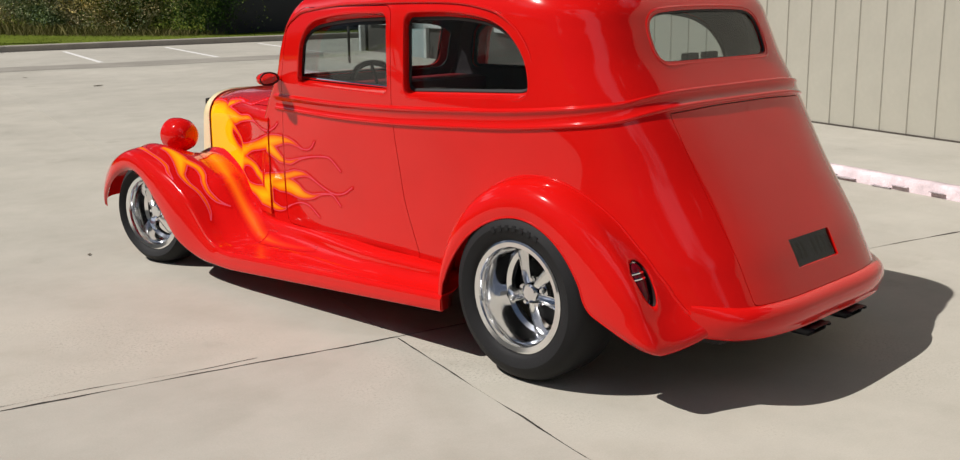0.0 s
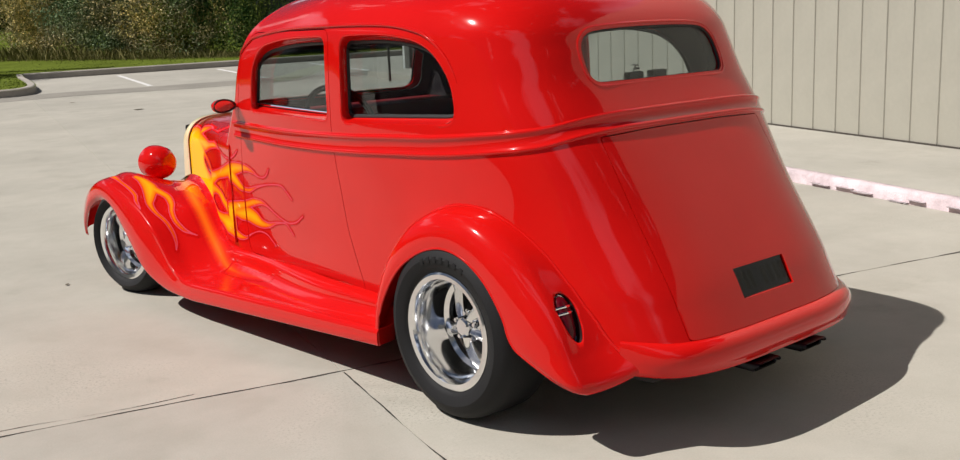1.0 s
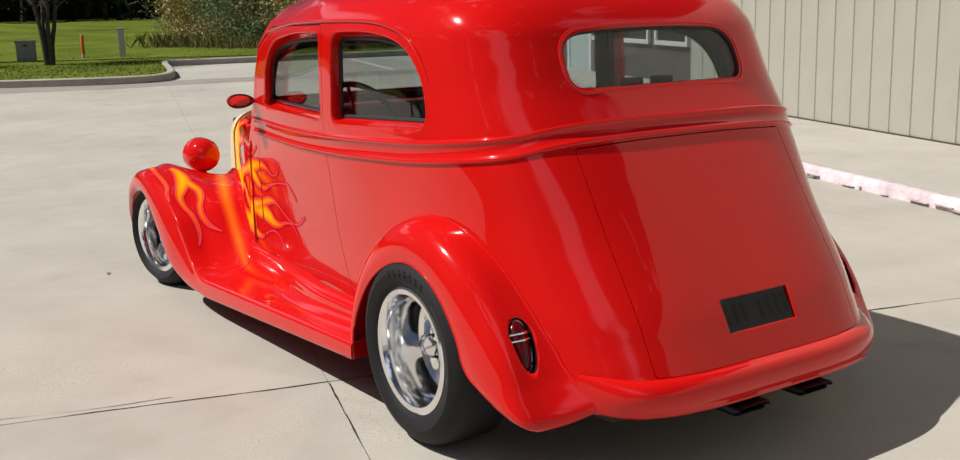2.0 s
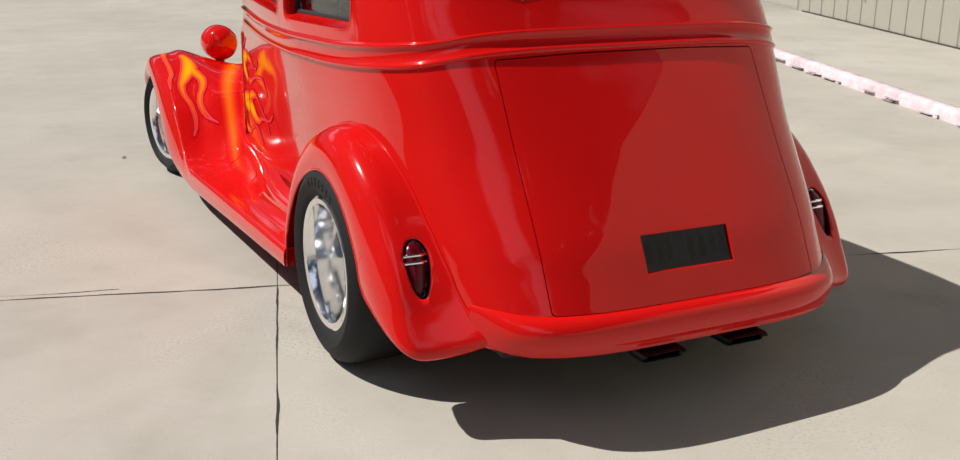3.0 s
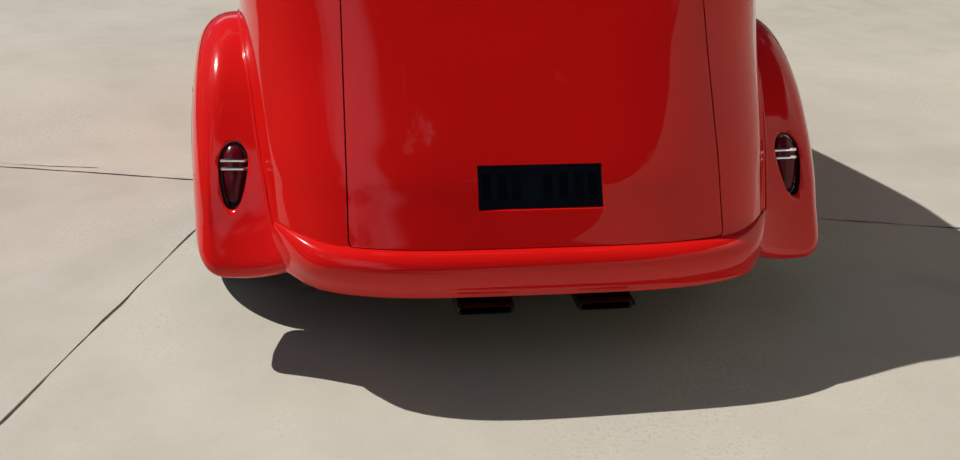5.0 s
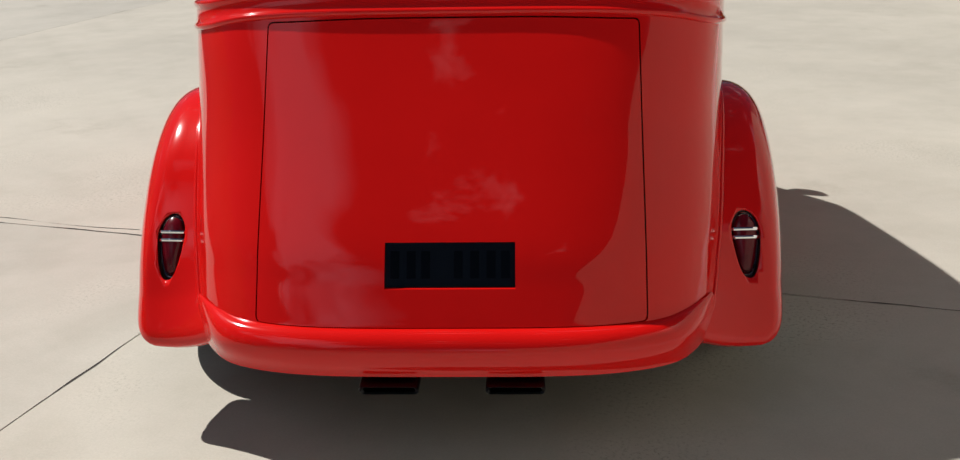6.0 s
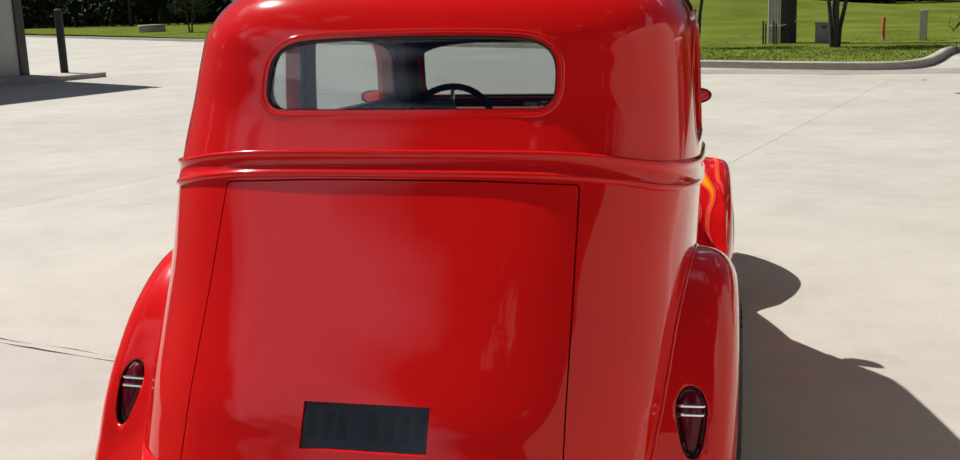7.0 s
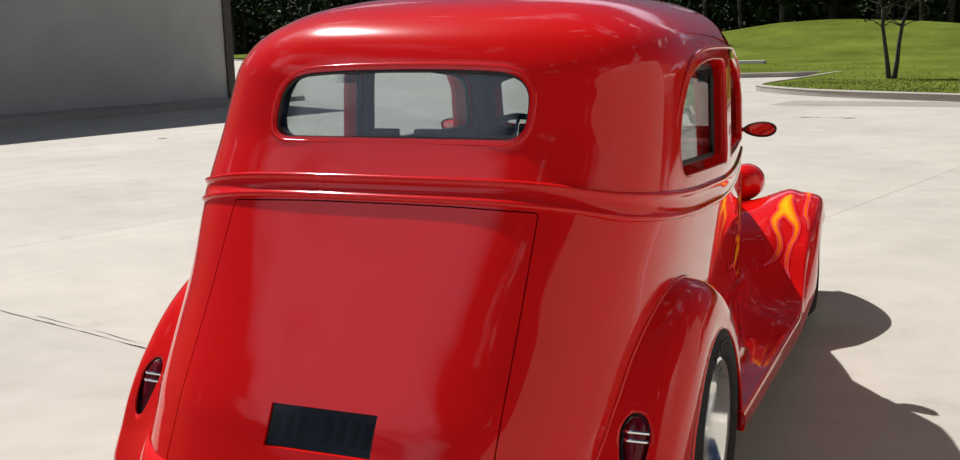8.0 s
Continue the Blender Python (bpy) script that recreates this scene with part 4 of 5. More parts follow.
cutters = [window_prism(o, a, s, 0.010) for _, o, a, s, _ in WINDOWS]
for s in (-1, 1):
    lo, hi = sorted((s * 0.54, s * 1.2))
    cutters.append(prism(well, "x", lo, hi))
liner_mesh = boolean(liner_mesh, joined(cutters), "DIFFERENCE")
for f in liner_mesh.polygons:
    f.use_smooth = True
finish(new("interior_lining", liner_mesh), car, "dark vinyl interior lining")
for name, outline, axis, side, opening in WINDOWS:
    me = boolean((deep_glass_mesh if opening else glass_mesh).copy(), window_prism(outline, axis, side, 0.005), "INTERSECT")
    for f in me.polygons:
        f.use_smooth = True
    me.materials.clear()
    me.materials.append(GLASS)
    pane = finish(new(name, me), car, "clear car window glass")
    pane.visible_shadow = False

    def on_skin(a, b):
        if axis == "x":
            hit = CAB_TREE.ray_cast(Vector((side * 2, a, b)), Vector((-side, 0, 0)))
        else:
            hit = CAB_TREE.ray_cast(Vector((a, side * 3, b)), Vector((0, -side, 0)))
        return hit[0], cab_normal(hit[0])[0]

    depth = 0.054 if opening else 0.010
    seal = [q - n * depth for q, n in (on_skin(a, b) for a, b in outline)]
    part("seal", tube(seal, 0.010 if opening else 0.0055, 8, closed=True), WEATHERSTRIP, pane, "black rubber seal")
    if opening:
        rows = []
        for grow, share, d in ((0.010, 0, -0.0008), (0.004, 0, -0.0022), (0.0, 0, 0.001), (-0.002, 0.05, 0.010), (0.0, 0.35, 0.026), (0.0, 0.8, 0.046), (0.0, 1.06, 0.056)):
            ring = []
            for (a, b), (c, e) in zip(grown(opening, grow), outline):
                q, n = on_skin(a + (c - a) * share, b + (e - b) * share)
                ring.append(q - n * d)
            rows.append(ring)
        bm = grid_bm(rows, close_u=True)
        bmesh.ops.recalc_face_normals(bm, faces=bm.faces)
        if name == "door_window":
            foot = [q - n * 0.044 for q, n in (on_skin(y, 1.090) for y in np.linspace(0.95, 1.69, 24))]
            part("sill_strip", tube(foot, 0.005, 6), CHROME, pane, "bright chrome strip along the glass")
        part("window_reveal", bm, PAINT, pane, "deep rounded red window reveal", sharp=0)
    else:
        bead = [q - n * 0.006 for q, n in (on_skin(a, b) for a, b in grown(outline, 0.014))]
        part("window_bead", tube(bead, 0.0095, 8, closed=True), PAINT, pane, "rounded red window bead", sharp=0)

# drip moulding over the side windows
DRIP = [(1.80, 1.30, 0.003), (1.77, 1.345, 0.006), (1.70, 1.385, 0.007), (1.62, 1.409, 0.007), (1.3, 1.441, 0.007), (0.95, 1.454, 0.007), (0.53, 1.457, 0.007), (0.32, 1.434, 0.007), (0.225, 1.400, 0.006), (0.15, 1.345, 0.005), (0.095, 1.27, 0.003), (0.07, 1.20, 0.001)]
for s in (-1, 1):
    line = []
    for y, z, r in spline(DRIP, 6):
        q = CAB_TREE.ray_cast(Vector((s * 2, y, z)), Vector((-s, 0, 0)))[0]
        line.append((q + cab_normal(q)[0] * (float(r) - 0.0035), max(float(r), 0.001)))
    part("drip_moulding", tube([q for q, _ in line], 0.007, 8, radii=[r for _, r in line]), PAINT, car, "slim drip moulding", sharp=0)

# mirrors
MIRROR = simple("mirror_silver", (0.86, 0.87, 0.88), 0.02, 1.0, vary=0.01)


def mirror(side):
    """A teardrop mirror on a short arm."""
    m = part("side_mirror", bmesh.new(), PAINT, car, "teardrop red side mirror")
    cx, cy, cz, w, h = 0.727, 1.83, 1.080, 0.074, 0.038

    def ring(scale, y):
        pts = []
        for k in range(32):
            a = 2 * math.pi * k / 32
            taper = 1 - 0.30 * (1 - math.cos(a)) / 2
            pts.append((side * (cx + scale * w * math.cos(a)), y - 0.024 * scale * math.cos(a) - 0.010 * scale * math.sin(a), cz + scale * h * taper * math.sin(a) + 0.004 * scale * math.cos(a)))
        return pts
    shell = grid_bm([ring(1.0, cy - 0.006), ring(1.03, cy), ring(0.99, cy + 0.02), ring(0.8, cy + 0.045), ring(0.45, cy + 0.06), ring(0.05, cy + 0.064)], close_u=True)
    bmesh.ops.recalc_face_normals(shell, faces=shell.faces)
    part("housing", shell, PAINT, m)
    bm = grid_bm([ring(0.90, cy - 0.003), ring(0.45, cy - 0.003), ring(0.01, cy - 0.003)], close_u=True)
    part("mirror_glass", bm, MIRROR, m, "silvered mirror glass", smooth=False)
    part("rim", tube(ring(0.96, cy - 0.005), 0.0045, 6, closed=True), WEATHERSTRIP, m, "black mirror rim")
    part("arm", tube([(side * 0.61, 1.925, 1.062), (side * 0.635, 1.90, 1.070), (side * 0.665, 1.857, 1.078), (side * 0.69, 1.845, 1.080)], 0.01, 10, radii=[0.020, 0.010, 0.011, 0.018]), PAINT, m)


for s in (-1, 1):
    mirror(s)

# tail lights, sunk into the rear fenders
LENS = simple("tail_lens", (0.11, 0.002, 0.008), 0.2, coat=0.08, vary=0.2, scale=60)
LENS.node_tree.nodes["Principled BSDF"].inputs["Specular IOR Level"].default_value = 0.3
SOCKET = simple("dark_red_socket", (0.018, 0.002, 0.002), 0.5)


def teardrop(scale, n=36):
    """Pointed below, round above; unit about 0.075 wide and 0.165 tall."""
    pts = []
    for k in range(n):
        a = 2 * math.pi * k / n
        x, z = math.cos(a), math.sin(a)
        if z >= 0:
            pts.append((scale * 0.035 * x, scale * 0.056 * z + 0.02))
        else:
            pts.append((scale * 0.035 * math.copysign(abs(x) ** 0.75, x) * (1 + 0.10 * z), scale * 0.108 * z * (0.82 + 0.18 * abs(z)) + 0.02))
    return pts


rear_fenders = [o for o in car.children if o.name.startswith("rear_fender")]
for fender in rear_fenders:
    side = 1 if sum(v.co.x for v in fender.data.vertices) > 0 else -1
    tree = BVHTree.FromPolygons([v.co for v in fender.data.vertices], [p.vertices for p in fender.data.polygons])
    place, nrm, _, _ = tree.ray_cast(Vector((side * 0.769, -2.0, 0.481)), Vector((0, 1, 0)))
    if nrm.y > 0:
        nrm = -nrm
    nrm = (Vector((nrm.x * 0.35, nrm.y, nrm.z)) + Vector((0, -0.25, 0))).normalized()
    up = (Vector((0, 0, 1)) - nrm * nrm.z).normalized()
    right = up.cross(nrm).normalized()
    m4 = Matrix((right, -nrm, up)).transposed().to_4x4()
    m4.translation = place
    hole = prism(teardrop(1.13), "y", -0.2, 0.05)
    bmesh.ops.transform(hole, matrix=m4, verts=hole.verts)
    me = fender.data.copy()
    fender.data = boolean(me, hole, "DIFFERENCE")
    for f in fender.data.polygons:
        f.use_smooth = True
    lamp = part("tail_light", bmesh.new(), LENS, car, "sunken teardrop tail light with chrome bars")
    lamp.matrix_basis = m4

    def skin(x, z):
        hit = tree.ray_cast(m4 @ Vector((x, -0.1, z)), m4.to_3x3() @ Vector((0, 1, 0)))
        return hit[3] - 0.1 if hit[0] else 0.0
    lip = [(x, skin(x, z) + 0.0035, z) for x, z in teardrop(1.145)]
    tun = grid_bm([lip, [(x * 0.995, max(y + 0.008, 0.012), z) for x, y, z in lip]] + [[(x, y, z) for x, z in teardrop(sc)] for sc, y in ((1.10, 0.026), (0.94, 0.029))], close_u=True)
    bmesh.ops.recalc_face_normals(tun, faces=tun.faces)
    part("socket", tun, SOCKET, lamp, "dark red socket")
    rows = [[(x, 0.027 - d, z) for x, z in teardrop(sc)] for sc, d in ((1.0, 0.0), (0.92, 0.012), (0.7, 0.020), (0.4, 0.024), (0.02, 0.025))]
    lens = grid_bm(rows, close_u=True)
    bmesh.ops.recalc_face_normals(lens, faces=lens.faces)
    part("lens", lens, LENS, lamp, "deep red glass lens")
    part("chrome_ring", tube([(x, 0.024, z) for x, z in teardrop(1.03)], 0.0024, 6, closed=True), CHROME, lamp, "chrome ring")
    for z in (0.030, 0.008):
        part("chrome_bar", tube([(x, 0.005 + 9 * x * x, z + 1.2 * x * x) for x in np.linspace(-0.034, 0.034, 9)], 0.0056, 8), CHROME, lamp, "chrome bar")

# number plate behind the lid's opening
PLATE_DARK = simple("plate_dark", (0.13, 0.145, 0.17), 0.35, coat=0.3)
BAR_DARK = simple("plate_bars", (0.006, 0.007, 0.009), 0.5)
plate = part("number_plate", bmesh.new(), PLATE_DARK, car, "dark number plate behind smoked glass")
plate.matrix_basis = Matrix.Translation((0, -0.728, 0.511)) @ pose(0, 0, 0, -28)
part("plate_sheet", box((-0.165, 0.0, -0.068), (0.165, 0.004, 0.068)), PLATE_DARK, plate, smooth=False)
for x in (-0.135, -0.095, -0.06, 0.02, 0.06, 0.10, 0.135):
    part("bar", box((x - 0.011, -0.002, -0.034), (x + 0.011, 0.0, 0.034), 0.0005), BAR_DARK, plate, smooth=False)
part("cover_glass", box((-0.162, -0.006, -0.062), (0.162, -0.003, 0.062)), glass_material("smoked_glass", (0.45, 0.47, 0.50), 0.03), plate, "smoked cover glass", smooth=False)

# exhaust tips
BLACK_CHROME = simple("black_chrome", (0.03, 0.03, 0.033), 0.35, 1.0)
for x in (-0.148, 0.158):
    rows = []
    for y, g in ((-0.55, 0), (-0.846, 0), (-0.851, -0.002), (-0.846, -0.006), (-0.76, -0.006)):
        o = rounded([(-0.072 - g, -0.017 - g), (0.072 + g, -0.017 - g), (0.072 + g, 0.017 + g), (-0.072 - g, 0.017 + g)], 0.011, 4)
        rows.append([(x + a, y - 0.02 * (b > 0) * (0 if y > -0.8 else 1), 0.237 + b) for a, b in o])
    bm = grid_bm(rows, close_u=True)
    bmesh.ops.recalc_face_normals(bm, faces=bm.faces)
    part("exhaust_tip", bm, BLACK_CHROME, car, "flat black-chrome exhaust tip")

# cabin
RED_TRIM = simple("red_door_trim", (0.20, 0.008, 0.012), 0.45)
part("dashboard", joined([box((-0.60, 1.60, 0.86), (0.60, 1.87, 1.035), 0.04)]), RED_TRIM, car, "red painted dashboard")
wheel_part = part("steering_wheel", tube([(0.19 * math.cos(a), 0.19 * math.sin(a), 0) for a in np.linspace(0, 2 * math.pi, 40, endpoint=False)], 0.015, 8, closed=True), TRIM, car, "black steering wheel")
wheel_part.matrix_basis = pose(-0.30, 1.46, 0.985, 60, 0, 0)
for a in (90, 210, 330):
    part("wheel_spoke", tube([(0, 0, -0.02), (0.185 * math.cos(radians(a)), 0.185 * math.sin(radians(a)), 0)], 0.009), CHROME, wheel_part)
part("column", tube([(0, 0, 0.01), (0, 0, -0.30)], 0.025), TRIM, wheel_part)
for x in (-0.34, 0.34):
    part("front_seat", joined([box((x - 0.25, 0.75, 0.42), (x + 0.25, 1.25, 0.60), 0.05), box((x - 0.24, 0.62, 0.55), (x + 0.24, 0.78, 0.985), 0.06)]), TRIM, car, "dark vinyl bucket seat")
part("rear_bench", joined([box((-0.58, 0.0, 0.40), (0.58, 0.45, 0.60), 0.06), box((-0.58, -0.14, 0.55), (0.58, 0.04, 0.98), 0.06)]), TRIM, car, "dark vinyl rear bench")
part("parcel_shelf", box((-0.50, -0.28, 1.0), (0.50, -0.02, 1.02), 0.005), TRIM, car)
for x in (-0.068, 0.075):
    part("shelf_lamp", joined([box((x - 0.042, -0.20, 1.222), (x + 0.042, -0.165, 1.25), 0.008), box((x - 0.008, -0.19, 1.02), (x + 0.008, -0.175, 1.225), 0.002)]), WEATHERSTRIP, car, "small black lamp behind the rear glass")

# raised lettering on the tyres, as plain bars
for w in [o for o in car.children if o.name.startswith("wheel") and o.name.split(".")[0] == "wheel"]:
    r = 0.276 if w.location.y < 1 else 0.246
    for k in range(7):
        for base in (1.15,):
            a = base + k * 0.135
            b = part("letter_bar", box((0.014, -0.009, -0.011), (0.0205, 0.009, 0.011), 0.001), RUBBER, w)
            b.matrix_basis = pose(0, r * math.cos(a), r * math.sin(a), math.degrees(a) - 90, 0, 0)

# flames: tapered strokes of paint, laid on the skin
def stroke_paint(name, colors, coat):
    m, t, p, links = material(name)
    attr, remap = t.nodes.new("ShaderNodeAttribute"), t.nodes.new("ShaderNodeMapRange")
    attr.attribute_name = "stroke"
    remap.inputs[1].default_value, remap.inputs[2].default_value = -0.06, 0.01
    links.new(attr.outputs["Fac"], remap.inputs[0])
    links.new(ramp(t, remap.outputs[0], colors).outputs[0], p.inputs["Base Color"])
    p.inputs["Roughness"].default_value, p.inputs["Specular IOR Level"].default_value = 0.5, 0.0
    p.inputs["Coat Weight"].default_value, p.inputs["Coat Roughness"].default_value = coat, 0.012
    return m


FLAME = stroke_paint("flame_paint", ((0.0, (0.92, 0.56, 0.006)), (0.40, (0.90, 0.40, 0.006)), (0.68, (0.86, 0.20, 0.006)), (0.80, (0.72, 0.035, 0.006)), (0.845, (0.68, 0.075, 0.12)), (0.872, (0.68, 0.075, 0.12)), (0.888, (0.60, 0.0055, 0.0045))), 0.25)
# orange fading to red, for the painted-on reflection of the hood flames
REFLECTED_FLAME = stroke_paint("reflected_flame_paint", ((0.0, (0.90, 0.24, 0.006)), (0.35, (0.84, 0.12, 0.006)), (0.62, (0.72, 0.03, 0.006)), (0.84, (0.63, 0.0065, 0.0045))), 1.0)

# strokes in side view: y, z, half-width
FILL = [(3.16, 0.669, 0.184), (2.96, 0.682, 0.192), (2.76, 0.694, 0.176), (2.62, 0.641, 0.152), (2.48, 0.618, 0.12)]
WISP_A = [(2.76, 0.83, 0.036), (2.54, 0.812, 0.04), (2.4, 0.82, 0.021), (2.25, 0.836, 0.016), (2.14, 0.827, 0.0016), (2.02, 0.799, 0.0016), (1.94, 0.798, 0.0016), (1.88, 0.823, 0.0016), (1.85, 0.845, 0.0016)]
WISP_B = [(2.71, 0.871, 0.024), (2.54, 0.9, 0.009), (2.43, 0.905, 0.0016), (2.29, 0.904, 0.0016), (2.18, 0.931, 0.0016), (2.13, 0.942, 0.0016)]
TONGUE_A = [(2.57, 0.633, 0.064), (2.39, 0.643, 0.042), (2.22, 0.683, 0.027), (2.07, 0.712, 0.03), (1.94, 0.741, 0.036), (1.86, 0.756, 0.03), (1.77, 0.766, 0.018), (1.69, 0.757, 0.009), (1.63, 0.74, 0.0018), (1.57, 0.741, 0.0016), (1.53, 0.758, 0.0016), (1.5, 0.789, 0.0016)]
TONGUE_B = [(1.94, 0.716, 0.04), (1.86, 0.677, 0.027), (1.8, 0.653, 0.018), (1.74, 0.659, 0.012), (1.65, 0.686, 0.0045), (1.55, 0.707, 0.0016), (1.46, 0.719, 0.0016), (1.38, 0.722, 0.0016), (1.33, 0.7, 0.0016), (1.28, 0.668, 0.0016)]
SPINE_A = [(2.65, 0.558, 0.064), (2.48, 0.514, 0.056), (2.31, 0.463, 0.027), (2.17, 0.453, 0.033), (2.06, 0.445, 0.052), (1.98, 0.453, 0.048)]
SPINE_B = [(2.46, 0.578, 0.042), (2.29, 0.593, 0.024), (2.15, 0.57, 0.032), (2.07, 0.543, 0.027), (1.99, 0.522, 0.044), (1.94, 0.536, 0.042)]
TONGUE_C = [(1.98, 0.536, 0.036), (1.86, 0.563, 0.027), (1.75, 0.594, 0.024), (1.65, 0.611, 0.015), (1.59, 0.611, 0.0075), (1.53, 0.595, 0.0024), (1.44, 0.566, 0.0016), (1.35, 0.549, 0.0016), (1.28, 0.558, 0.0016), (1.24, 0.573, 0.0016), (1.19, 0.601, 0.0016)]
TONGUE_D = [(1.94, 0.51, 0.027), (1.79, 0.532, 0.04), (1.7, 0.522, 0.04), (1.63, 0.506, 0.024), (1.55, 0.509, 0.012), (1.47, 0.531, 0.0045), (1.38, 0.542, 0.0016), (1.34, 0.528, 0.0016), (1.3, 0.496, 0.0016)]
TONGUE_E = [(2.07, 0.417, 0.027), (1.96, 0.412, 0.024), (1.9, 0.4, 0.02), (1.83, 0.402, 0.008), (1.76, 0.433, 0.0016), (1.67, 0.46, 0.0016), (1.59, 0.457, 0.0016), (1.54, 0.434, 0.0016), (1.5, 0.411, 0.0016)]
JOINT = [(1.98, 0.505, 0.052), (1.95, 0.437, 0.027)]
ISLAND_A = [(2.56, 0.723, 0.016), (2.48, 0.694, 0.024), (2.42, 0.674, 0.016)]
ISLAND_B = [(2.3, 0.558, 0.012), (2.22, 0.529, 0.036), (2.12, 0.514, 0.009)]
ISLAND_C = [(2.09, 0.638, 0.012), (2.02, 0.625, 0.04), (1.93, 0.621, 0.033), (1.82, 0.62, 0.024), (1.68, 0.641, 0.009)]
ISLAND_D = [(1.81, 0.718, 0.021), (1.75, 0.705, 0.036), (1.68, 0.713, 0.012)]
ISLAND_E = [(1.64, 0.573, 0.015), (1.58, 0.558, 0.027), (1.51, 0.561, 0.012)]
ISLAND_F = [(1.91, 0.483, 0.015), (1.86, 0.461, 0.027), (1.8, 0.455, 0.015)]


def stroke_field(points, strokes, grow=0.0):
    """Signed distance in metres from each 2D point to the nearest stroke's edge."""
    best = np.full(len(points), 9.0)
    for st in strokes:
        dense = np.array(spline(st, 5))
        for a, b in zip(dense[:-1], dense[1:]):
            d = b[:2] - a[:2]
            u = np.clip(((points - a[:2]) @ d) / max(1e-9, d @ d), 0, 1)
            near = a[:2] + u[:, None] * d
            best = np.minimum(best, np.linalg.norm(points - near, axis=1) - np.maximum(0, a[2] + u * (b[2] - a[2])) - grow)
    return best


def flame_patch(name, trees, strokes, lo, hi, step, cast, parent, islands=(), paint=None):
    """A skin of paint over the strokes, laid on the panels below it."""
    na, nb = int((hi[0] - lo[0]) / step) + 1, int((hi[1] - lo[1]) / step) + 1
    pts = np.array([(lo[0] + i * step, lo[1] + j * step) for j in range(nb) for i in range(na)])
    field = stroke_field(pts, strokes)
    if islands:
        field = np.maximum(field, -stroke_field(pts, islands))
    bm = bmesh.new()
    layer = bm.verts.layers.float.new("stroke")
    made = {}

    def vert(k):
        if k not in made:
            origin, way = cast(*pts[k])
            hits = [h for h in (t.ray_cast(origin, way) for t in trees) if h[0]]
            if not hits:
                made[k] = None
            else:
                h = min(hits, key=lambda h: h[3])
                v = bm.verts.new(h[0] - way * 0.0018)
                v[layer] = float(field[k])
                made[k] = v
        return made[k]
    for j in range(nb - 1):
        for i in range(na - 1):
            ks = (j * na + i, j * na + i + 1, (j + 1) * na + i + 1, (j + 1) * na + i)
            if field[list(ks)].min() < 0.004:
                vs = [vert(k) for k in ks]
                if all(vs) and max((vs[a].co - vs[a - 1].co).length for a in range(4)) < 0.05:
                    bm.faces.new(vs)
    bmesh.ops.recalc_face_normals(bm, faces=bm.faces)
    bm.normal_update()
    way = cast(*pts[0])[1]
    if sum(f.normal.dot(way) for f in bm.faces) > 0:
        bmesh.ops.reverse_faces(bm, faces=bm.faces)
    return part(name, bm, paint or FLAME, parent, "soft orange reflection of the hood flames, painted on" if paint else "yellow and orange flame paint edged in pink", sharp=0)


def skin_trees(names):
    out = []
    for o in car.children:
        if o.type == "MESH" and o.name.split(".")[0] in names and o.data.polygons:
            shift = o.matrix_basis.translation
            vs = [v.co + shift for v in o.data.vertices]
            out.append(BVHTree.FromPolygons(vs, [p.vertices for p in o.data.polygons]))
    return out


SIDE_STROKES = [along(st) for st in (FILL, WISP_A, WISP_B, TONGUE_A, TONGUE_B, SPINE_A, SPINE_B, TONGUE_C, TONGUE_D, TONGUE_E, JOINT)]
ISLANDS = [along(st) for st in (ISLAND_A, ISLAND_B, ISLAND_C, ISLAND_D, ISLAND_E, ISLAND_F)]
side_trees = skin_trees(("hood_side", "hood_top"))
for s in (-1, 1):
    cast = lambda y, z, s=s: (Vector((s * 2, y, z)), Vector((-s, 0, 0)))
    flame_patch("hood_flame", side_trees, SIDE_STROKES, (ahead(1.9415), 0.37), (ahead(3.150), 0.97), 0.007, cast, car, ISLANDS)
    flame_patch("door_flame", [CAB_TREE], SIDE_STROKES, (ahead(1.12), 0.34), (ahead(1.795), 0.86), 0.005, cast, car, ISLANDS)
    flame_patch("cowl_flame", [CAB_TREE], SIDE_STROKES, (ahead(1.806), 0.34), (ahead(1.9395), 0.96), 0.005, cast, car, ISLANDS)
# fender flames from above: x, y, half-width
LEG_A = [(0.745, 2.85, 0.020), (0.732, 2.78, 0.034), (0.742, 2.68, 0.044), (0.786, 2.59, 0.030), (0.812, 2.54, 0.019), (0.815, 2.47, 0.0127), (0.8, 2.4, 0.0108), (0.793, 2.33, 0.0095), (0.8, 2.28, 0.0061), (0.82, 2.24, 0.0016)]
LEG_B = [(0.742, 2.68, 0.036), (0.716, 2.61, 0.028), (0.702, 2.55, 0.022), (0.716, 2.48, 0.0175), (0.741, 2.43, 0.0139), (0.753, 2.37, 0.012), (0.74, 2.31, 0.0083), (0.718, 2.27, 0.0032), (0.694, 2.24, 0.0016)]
# path of the painted reflection, left side only
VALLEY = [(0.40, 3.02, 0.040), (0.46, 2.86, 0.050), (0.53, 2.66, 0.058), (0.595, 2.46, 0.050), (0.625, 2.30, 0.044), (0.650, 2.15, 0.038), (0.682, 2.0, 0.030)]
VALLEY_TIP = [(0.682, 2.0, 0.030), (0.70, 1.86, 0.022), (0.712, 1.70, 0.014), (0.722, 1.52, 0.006)]
